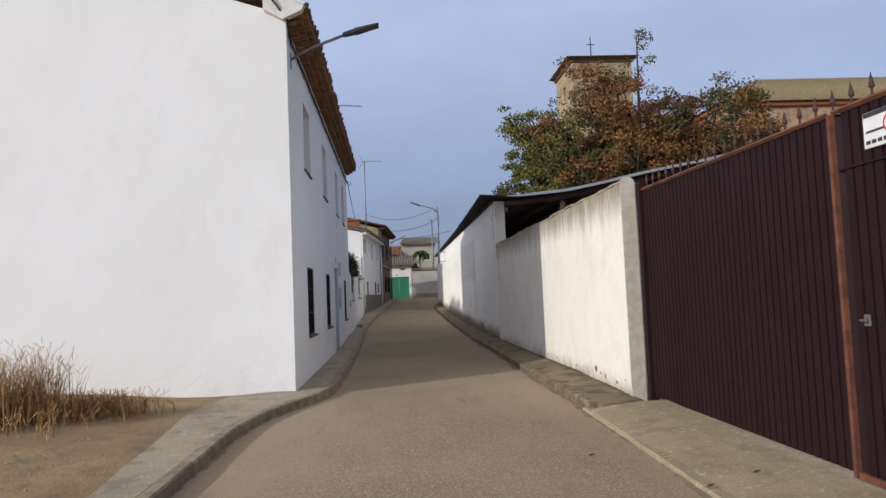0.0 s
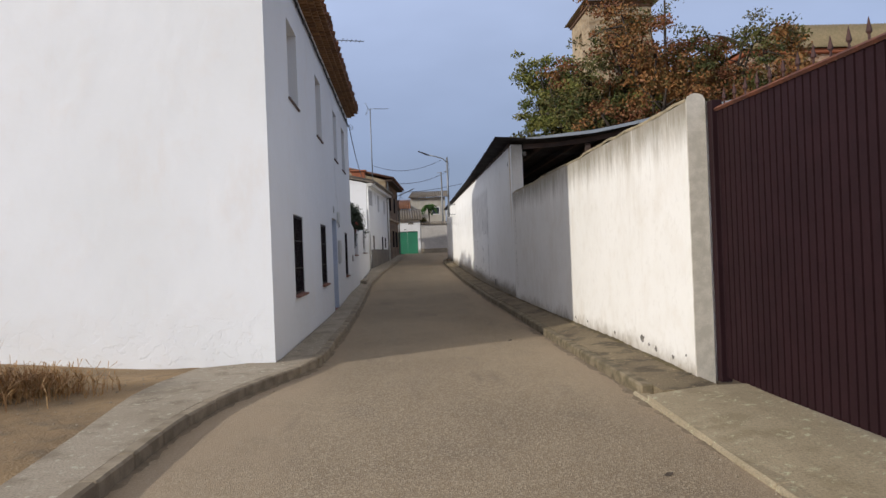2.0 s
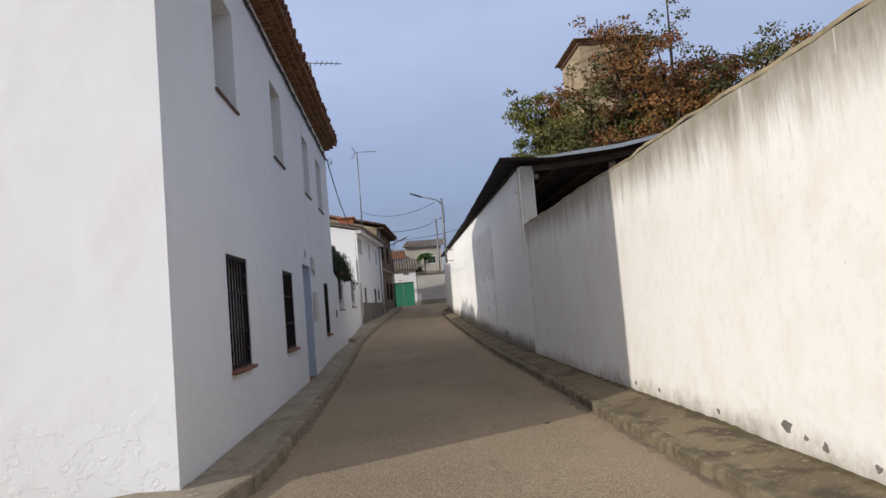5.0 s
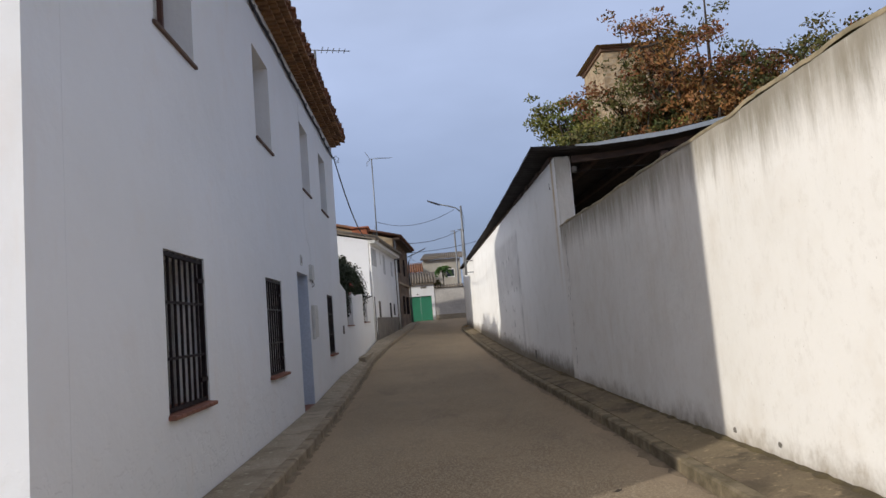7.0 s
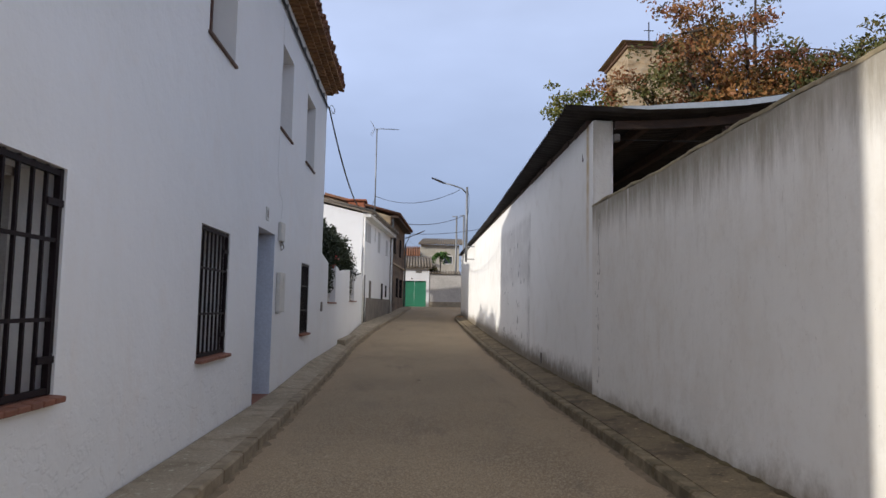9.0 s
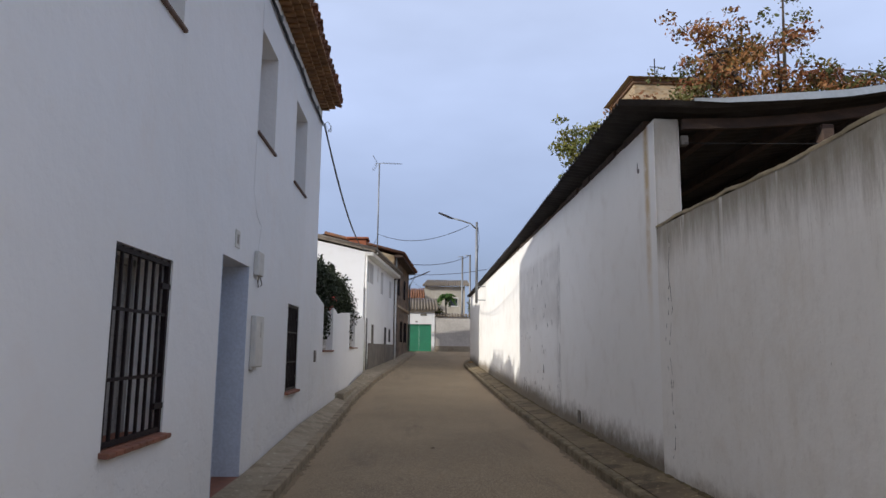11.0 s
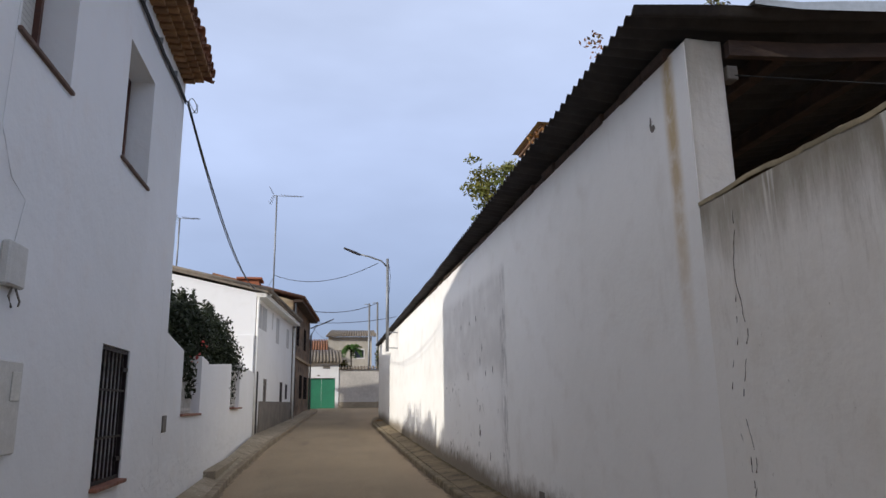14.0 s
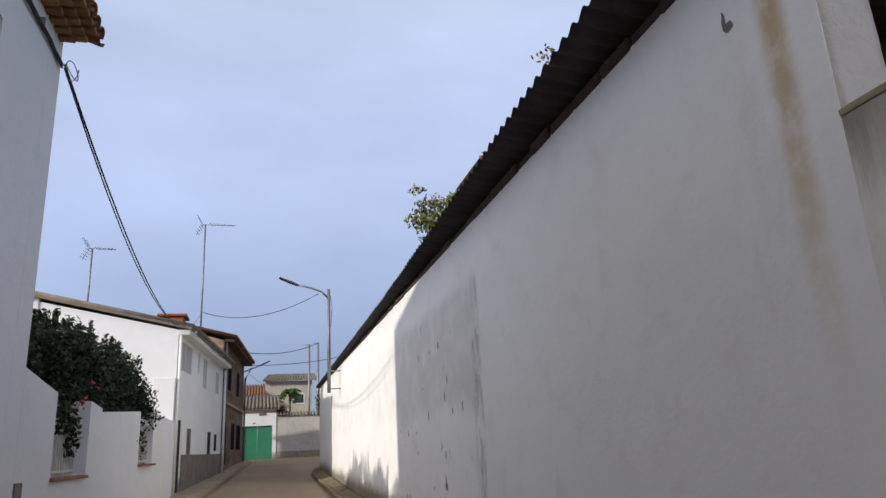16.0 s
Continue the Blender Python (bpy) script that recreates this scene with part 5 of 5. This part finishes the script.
# ---- second white house ----
h2 = thing("house", (-3.5, 43, 0.5), "white two-storey house with grey dado and low tiled roof", "house")
A2, B2 = Vector((-1.74, 39.0)), Vector((-0.87, 47.75))
way2 = (B2 - A2).normalized()
L2 = (B2 - A2).length
OPEN2 = [(0.3, 0.98, 0.66, 2.7), (1.9, 2.6, 1.72, 2.5), (5.6, 6.35, 1.5, 2.5), (7.05, 7.75, 1.84, 2.45), (0.25, 2.15, 4.15, 4.98), (3.2, 3.5, 4.36, 5.0), (4.2, 5.0, 3.95, 4.95), (6.95, 7.75, 3.98, 4.8)]
part(h2, "wall", wall_mesh("wall", A2, B2, 0.2, 5.25, 0.35, OPEN2, M_HOUSE_FAR))


def on2(u, out, z):
    n = Vector((way2.y, -way2.x))
    p = A2 + way2 * u + n * out
    return (p.x, p.y, z)


def panel(parent, name, u0, u1, z0, z1, o0, o1, mat, at=on2, label=""):
    vs = [at(u, o, z) for o in (o0, o1) for u, z in ((u0, z0), (u1, z0), (u1, z1), (u0, z1))]
    return part(parent, name, mesh(name, vs, [(0, 1, 2, 3), (7, 6, 5, 4), (0, 4, 5, 1), (1, 5, 6, 2), (2, 6, 7, 3), (3, 7, 4, 0)], mat), label)


for i, (u0, u1, z0, z1) in enumerate(OPEN2):
    w = panel(h2, "door" if i == 0 else "window", u0, u1, z0, z1, *((-0.035, -0.012, M_IRON) if i in (0, 2, 3) else (-0.035, -0.012, M_GREY) if i == 1 else (-0.03, -0.012, M_BLIND2)))
    panel(w, "frame", u0, u0 + 0.06, z0, z1, *((-0.0115, -0.002, M_IRON) if i < 4 else (-0.0115, -0.004, M_TRIM)))
    panel(w, "frame", (u0 + u1) / 2 - 0.02, (u0 + u1) / 2 + 0.02, z0, z1, *((-0.0115, -0.002, M_IRON) if i < 4 else (-0.0115, -0.004, M_TRIM)))
panel(h2, "dado", 1.15, L2 - 0.05, 0.5, 1.72, 0.0, 0.03, M_GREY, label="grey cement dado")
panel(h2, "cornice", -0.02, L2, 5.1, 5.25, 0.0, 0.32, M_TRIM, label="white eave board")
for run in ([on2(0.04, 0.06, 0.6), on2(0.04, 0.06, 5.1), on2(0.5, 0.4, 5.25)], [on2(L2 - 0.1, 0.1, 0.9), on2(L2 - 0.1, 0.1, 5.0)]):
    part(h2, "pipe", tubes("pipe", [(run, 0.05)], M_TRIM, 6), "white rainwater pipe")
GV = [(-1.74, 5.3), (-5.6, 6.15), (-9.0, 5.4)]
vs, fs = [], []
for off in (0.0, 8.5):
    for x, z in GV:
        vs += [(x + off * 0.0994, 39.0 + off - 0.003, 0.2), (x + off * 0.0994, 39.0 + off - 0.003, z - 0.05)]
fs = [(0, 2, 3, 1), (2, 4, 5, 3), (6, 7, 9, 8), (8, 9, 11, 10), (4, 10, 11, 5)]
part(h2, "wall", mesh("wall", vs, fs, M_HOUSE_FAR))
part(h2, "pilaster", boxes("pilaster", [((-2.35, 38.93, 0.4), (-1.76, 38.995, 3.85))], M_HOUSE_FAR, 0.01))
vs = []
for off in (-0.15, 8.7):
    for x, z in ((-1.36, 5.26), (-5.6, 6.22), (-9.3, 5.4)):
        vs += [(x + off * 0.0994, 39.0 + off, z - 0.03), (x + off * 0.0994, 39.0 + off, z + 0.07)]
part(h2, "roof", mesh("roof", vs, [(0, 2, 3, 1), (2, 4, 5, 3), (1, 3, 9, 7), (3, 5, 11, 9), (0, 6, 8, 2), (2, 8, 10, 4), (0, 1, 7, 6), (6, 7, 9, 8), (8, 9, 11, 10)], M_TILEGREY))
runs = []
for k in range(40):
    off = -0.1 + 8.7 * k / 39
    runs.append(([(-1.3 + off * 0.0994, 39 + off, 5.33), (-5.6 + off * 0.0994, 39 + off, 6.3)], 0.075))
part(h2, "roof_tile", tubes("tiles", runs, M_TILEGREY, 6), "terracotta barrel tiles", "stuff")
part(h2, "chimney", boxes("chimney", [((-5.75, 38.95, 5.6), (-5.5, 39.3, 6.32))], M_TRIM, 0.02))
part(h2, "chimney", boxes("chimney", [((-2.7, 42.2, 5.6), (-1.95, 43.0, 6.25)), ((-2.8, 42.1, 6.25), (-1.85, 43.1, 6.34))], M_TERRA, 0.02), "red brick chimney")
yagi("antenna", (-1.62, 45, 5.6), (-1.62, 45, 10.45), (1, -0.15, 0), "tall thin television mast on the second house", 1.15, 7)
yagi("antenna", (-5.05, 42.5, 5.9), (-5.05, 42.5, 8.67), (1, -0.2, 0), "small television aerial behind the roof", 0.8, 6)
yagi("antenna", (-1.78, 24.6, 6.2), (-1.78, 24.6, 8.45), (1, 0.25, 0.02), "bent television aerial on the tiled roof", 0.9, 5, 0.02)
oc2 = thing("overhead_cable", (0.5, 42, 6.6), "thin cable strung from the mast to the street lamp", "cable")
part(oc2, "wire", tubes("wire", [(span((-1.6, 45, 6.95), (2.3, 39.0, 6.35), 0.45), 0.012)], M_CABLE, 4))

# ---- brown brick house ----
h3 = thing("house", (-3, 52, 1), "brown two-storey house with dark eaves and barred windows", "house")
A3, B3 = Vector((-0.86, 47.8)), Vector((-0.22, 56.2))
way3 = (B3 - A3).normalized()
L3 = (B3 - A3).length


def on3(u, out, z):
    n = Vector((way3.y, -way3.x))
    p = A3 + way3 * u + n * out
    return (p.x, p.y, z)


OPEN3 = [(1.6, 2.6, 4.4, 5.5), (5.0, 6.0, 4.4, 5.5), (0.5, 1.3, 1.3, 3.1), (3.3, 4.5, 1.9, 3.05), (5.4, 7.2, 1.9, 3.05)]
part(h3, "wall", wall_mesh("wall", A3, B3, 0.4, 6.3, 0.35, OPEN3, M_BROWNWALL))
for i, (u0, u1, z0, z1) in enumerate(OPEN3):
    w = panel(h3, "window", u0, u1, z0, z1, -0.12, -0.08, M_GLASS, on3)
    panel(w, "frame", u0, u1, z1 - 0.06, z1, -0.079, -0.03, M_FRAMEB, on3)
    for k in range(6):
        u = u0 + (u1 - u0) * (k + 0.5) / 6
        panel(w, "bar", u - 0.012, u + 0.012, z0, z1, 0.0, 0.03, M_IRON, on3)
panel(h3, "string_course", -0.02, L3, 3.72, 3.84, 0.0, 0.09, M_STONE, on3, "stone string course")
panel(h3, "eave", -0.05, L3 + 0.3, 6.22, 6.34, 0.0, 0.4, M_TIMBER, on3, "dark timber eave")
vs = [(-0.9, 47.79, 0.4), (-8, 47.79, 0.4), (-8, 47.79, 7.0), (-4.5, 47.79, 7.3), (-0.9, 47.79, 6.3), (-0.24, 56.19, 0.4), (-8, 56.19, 0.4), (-8, 56.19, 7.0), (-4.5, 56.19, 7.3), (-0.24, 56.19, 6.3)]
part(h3, "wall", mesh("wall", vs, [(0, 1, 2, 3, 4), (5, 9, 8, 7, 6), (1, 6, 7, 2)], M_STONE))
part(h3, "roof", mesh("roof", [(-0.4, 47.6, 6.35), (0.28, 56.5, 6.35), (-4.5, 56.5, 7.35), (-4.5, 47.6, 7.35), (-8.2, 56.5, 6.9), (-8.2, 47.6, 6.9)], [(0, 1, 2, 3), (3, 2, 4, 5)], M_TILE))
part(h3, "roof_tile", tubes("tiles", [([(-0.36 + 0.68 * k / 39, 47.6 + 8.9 * k / 39, 6.4), (-4.5, 47.6 + 8.9 * k / 39, 7.42)], 0.08) for k in range(40)], M_TILE, 6), kind="stuff")
for run in ([on3(0.1, 0.08, 1.0), on3(0.1, 0.08, 6.2)], [on3(L3 - 0.1, 0.08, 1.2), on3(L3 - 0.1, 0.08, 5.5), on3(L3 - 0.1, 0.4, 6.1)]):
    part(h3, "pipe", tubes("pipe", [(run, 0.05)], M_METAL, 6))
l3 = thing("street_lamp", on3(L3, 0, 5.6), "distant street lamp on the brown house", "lamp")
part(l3, "arm", tubes("arm", [([on3(L3 - 0.02, 0.01, 5.9), on3(L3, 0.8, 6.2)], 0.03)], M_METAL, 5))
street_lamp_head(l3, on3(L3, 0.8, 6.2), on3(L3, 1.35, 6.45))

# ---- garage and wall across the end ----
ga = thing("garage", (0.5, 64, 1.4), "white garage with a green double gate and tiled roof", "garage")
part(ga, "wall", wall_mesh("wall", (-2.5, 62), (1.62, 62), 0.8, 4.28, 0.3, [(2.15, 3.9, 0.9, 3.3)], M_HOUSE_FAR))
part(ga, "wall", boxes("wall", [((1.3, 62.31, 0.8), (1.615, 68, 4.27)), ((-2.5, 67.7, 0.8), (1.29, 68, 4.9))], M_HOUSE_FAR))
part(ga, "door", boxes("door", [((-0.35, 62.14, 1.36), (0.515, 62.2, 3.3)), ((0.53, 62.14, 1.36), (1.4, 62.2, 3.3))] + [((-0.35 + 0.125 * k, 62.128, 1.4), (-0.24 + 0.125 * k, 62.142, 3.26)) for k in range(14)], M_GREEN, 0.004), "bright green double gate")
part(ga, "plaque", boxes("plaque", [((0.6, 61.975, 3.9), (1.05, 61.997, 4.07)), ((0.25, 61.975, 3.42), (0.4, 61.997, 3.5))], M_GREY, 0.004))
part(ga, "roof", mesh("roof", [(-2.7, 61.75, 4.3), (1.8, 61.75, 4.3), (1.8, 66.5, 5.35), (-2.7, 66.5, 5.35), (-2.7, 61.75, 4.22), (1.8, 61.75, 4.22), (1.8, 66.5, 5.25), (-2.7, 66.5, 5.25)], [(0, 1, 2, 3), (4, 7, 6, 5), (0, 4, 5, 1), (1, 5, 6, 2), (3, 2, 6, 7)], M_TILEGREY))
part(ga, "roof_tile", tubes("tiles", [([(-2.6 + 0.22 * k, 61.7, 4.35), (-2.6 + 0.22 * k, 66.4, 5.4)], 0.085) for k in range(21)], M_TILEGREY, 6), "grey-brown barrel tiles", "stuff")
ew = thing("end_wall", (4, 62, 1.4), "white plastered wall with a tile coping across the street end", "wall", kind="structure")
part(ew, "wall", wall_mesh("wall", (1.66, 62.05), (12, 62.05), 0.8, 3.85, 0.3, [], M_ENDWALL))
part(ew, "coping", tubes("coping", [([(1.7 + 0.2 * k, 61.9, 3.9), (1.7 + 0.2 * k, 62.5, 4.05)], 0.08) for k in range(50)], M_TILEGREY, 6), "old tile coping", "stuff")
part(ew, "dado", boxes("dado", [((1.66, 62.02, 0.9), (12, 62.046, 1.75))], M_PAVE_L))
fb = thing("house", (3, 78, 1.5), "pale far house with a mossy tiled roof", "house")
part(fb, "wall", wall_mesh("wall", (1.05, 75), (4.7, 75), 1, 7.2, 0.3, [(2.2, 3.0, 5.45, 6.15)], M_POST))
part(fb, "wall", boxes("wall", [((1.05, 75.31, 1), (1.35, 82, 7.2)), ((4.4, 75.31, 1), (4.698, 82, 7.2))], M_POST))
w = part(fb, "window", boxes("window", [((3.25, 75.15, 5.45), (4.05, 75.2, 6.15))], M_GLASS))
part(w, "frame", boxes("frame", [((3.2, 74.96, 5.38), (3.27, 75.02, 6.2)), ((4.03, 74.96, 5.38), (4.1, 75.02, 6.2)), ((3.27, 74.96, 6.13), (4.03, 75.02, 6.2)), ((3.27, 74.96, 5.38), (4.03, 75.02, 5.45))], M_TRIM))
part(fb, "roof", mesh("roof", [(0.8, 74.6, 7.15), (5.1, 74.6, 7.3), (5.1, 80, 8.3), (1.6, 80, 8.1)], [(0, 1, 2, 3)], M_TILEGREY))
part(fb, "roof_tile", tubes("tiles", [([(0.9 + 0.22 * k, 74.55, 7.24), (1.4 + 0.2 * k, 80, 8.25)], 0.09) for k in range(20)], M_TILEGREY, 5), kind="stuff")
fb2 = thing("house", (-1.5, 75, 1.5), "low far house with a red tiled roof", "house")
part(fb2, "wall", boxes("wall", [((-6, 74, 1), (0.9, 80, 6.0))], M_BROWNWALL))
part(fb2, "roof", mesh("roof", [(-6.2, 73.8, 6.0), (1.0, 73.8, 6.0), (1.0, 77.5, 7.1), (-6.2, 77.5, 7.1)], [(0, 1, 2, 3)], M_TILE))
part(fb2, "roof_tile", tubes("tiles", [([(-6.1 + 0.22 * k, 73.75, 6.07), (-6.1 + 0.22 * k, 77.5, 7.18)], 0.09) for k in range(33)], M_TILE, 5), kind="stuff")

# feathery young tree behind the end wall
ai = thing("tree", (2.75, 68, 1.5), "young feathery green tree behind the end wall", "tree")
part(ai, "trunk", tubes("trunk", [([(2.75, 68, 1.4), (2.7, 68, 4), (2.65, 68, 5.9)], [0.08, 0.06, 0.03])], M_BARK, 6))
rng = random.Random(21)
fr = []
for k in range(26):
    a_, e_ = rng.uniform(0, 6.28), rng.uniform(-0.2, 1.0)
    ln = rng.uniform(0.6, 0.95)
    for i in range(7):
        s = (i + 1) / 7
        fr.append(((2.65 + ln * s * math.cos(a_) * math.cos(e_), 68 + ln * s * math.sin(a_) * math.cos(e_), 5.75 + ln * s * math.sin(e_) - 0.55 * s * s), (0.12, 0.12, 0.06)))
part(ai, "crown", foliage("crown", fr, 2600, 0.075, M_LEAF_P, 5), kind="stuff")
sb = thing("shrub", (2.0, 64, 1.5), "dark creeper on the end wall", "shrub")
part(sb, "crown", foliage("crown", [((1.9, 63.2, 4.2), (0.35, 0.5, 0.45)), ((2.3, 63.4, 4.0), (0.4, 0.5, 0.25)), ((4.6, 66, 4.9), (0.3, 0.6, 0.9)), ((5.0, 66, 5.4), (0.3, 0.6, 0.9))], 1600, 0.09, M_LEAF_D, 7), kind="stuff")
part(sb, "stem", tubes("stem", [([(2.0, 63.3, 1.4), (2.0, 63.3, 4.2)], 0.05), ([(4.8, 66, 1.4), (4.8, 66, 5.2)], 0.06)], M_BARK, 5))


def pole(x, y, z1, label):
    p = thing("utility_pole", (x, y, ground_z(y)), label, "pole")
    part(p, "shaft", tubes("shaft", [([(x, y, ground_z(y) - 0.1), (x, y, z1)], [0.09, 0.07])], M_METAL, 6))
    part(p, "arm", tubes("arm", [([(x - 0.35, y, z1 - 0.05), (x + 0.02, y, z1 - 0.05)], 0.03)], M_METAL, 5))


pole(4.45, 66, 8.9, "thin grey steel cable pole beyond the shed")
pole(3.88, 66.4, 8.85, "slim grey pole beside the cable pole")
oc3 = thing("overhead_cable", (1, 55, 7.5), "black cables crossing above the street end", "cable")
part(oc3, "wire", tubes("wire", [(span((-0.1, 55, 6.75), (4.45, 66, 8.86), 0.3), 0.02), (span((-0.1, 55, 6.1), (5.2, 60, 7.1), 0.15), 0.016), (span((-0.1, 55.5, 5.9), (1.2, 74.9, 7.0), 0.2), 0.012)], M_CABLE, 4))

# ---- kerb stones ----
def kerbs(parent, line, y0, y1, mat, out, thick=0.13, step=0.8, drop=0.0):
    y = y0
    bm = bmesh.new()
    add_box(bm, (-thick / 2, -step / 2 + 0.002, -0.22), (thick / 2, step / 2 - 0.002, 0.0), 0.017)
    me = bm_mesh("kerb_stone", bm, mat)
    while y < y1:
        ya, yb = y, y + step
        pa, pb = Vector((line(ya), ya, ground_z(ya))), Vector((line(yb), yb, ground_z(yb)))
        c = (pa + pb) / 2
        ang = math.degrees(math.atan2(-(pb.x - pa.x), pb.y - pa.y))
        tilt = math.degrees(math.atan2(pb.z - pa.z, step))
        k = (pb - pa).length / step
        m = pose(c.x + out, c.y, c.z + 0.123 - drop + random.uniform(-0.004, 0.004), tilt, 0, ang) @ Matrix.Diagonal((1, k, 1, 1))
        piece(parent, "kerb_stone", me, m)
        y += step


kl = thing("kerb", (-1.2, 20, 0), "worn concrete kerb stones beside the pavement", "kerb", kind="structure")
kerbs(kl, kerb_l, -2.0, 56, M_KERB, -0.065, step=0.6)
kr = thing("kerb", (2.3, 20, 0), "mossy concrete kerb stones below the long wall", "kerb", kind="structure")
kerbs(kr, kerb_r, 8.45, 47.2, M_KERB_R, 0.065)
kerbs(kr, kerb_r, -4.0, 8.0, M_APRON, 0.03, step=0.9, drop=0.08)


# ---- soil and grit drifted along walls and kerbs ----
def drift(name, line, y0, y1, side, width, high, mat, lift, seed):
    rng = np.random.RandomState(seed)
    vs, fs, n = [], [], int((y1 - y0) / 0.07)
    for k in range(n + 1):
        y = y0 + (y1 - y0) * k / n
        amount = max(0.0, 0.5 + 0.9 * noise.noise((y * 0.9, seed, 0)) + 0.7 * noise.noise((y * 5.3, seed, 3)) + 0.4 * noise.noise((y * 14, seed, 5)))
        w, h, z = width * amount + 0.004, high * amount, ground_z(y) + (lift(y) if callable(lift) else lift)
        x = line(y)
        for f, g in ((0.0, 1.0), (0.35, 0.7), (0.7, 0.3), (1.0, -0.15)):
            vs.append((x + side * w * f, y, z + h * g + (0.004 * rng.rand() if 0 < f < 1 else 0)))
    for k in range(n):
        for j in range(3):
            a = 4 * k + j
            fs.append((a, a + 1, a + 5, a + 4))
    return mesh(name, vs, fs, mat, True)


M_SOIL = simple("drifted_soil", (0.13, 0.10, 0.045), (0.07, 0.052, 0.026), 6, 1.0, 0.8)
M_DUST = simple("road_dust", (0.25, 0.19, 0.125), (0.17, 0.13, 0.085), 5, 1.0, 0.7)
alone("soil_drift", drift("soil_drift", lambda y: 2.972, 8.8, 46, -1, 0.085, 0.024, M_SOIL, lambda y: 0.113 + 0.057 * min(1, max(0.2, (y - 8.2) / 3)), 1), "dark soil and moss along the wall foot", "soil", "stuff")
alone("dust_drift", drift("dust_drift", lambda y: kerb_r(y) + 0.005, -2, 46, -1, 0.12, 0.012, M_DUST, 0.004, 2), "sandy dust drifted against the kerb", "dust", "stuff")
alone("dust_drift", drift("dust_drift", lambda y: kerb_l(y) - 0.005, -2, 50, 1, 0.1, 0.018, M_DUST, 0.004, 3), "sandy dust drifted against the kerb", "dust", "stuff")
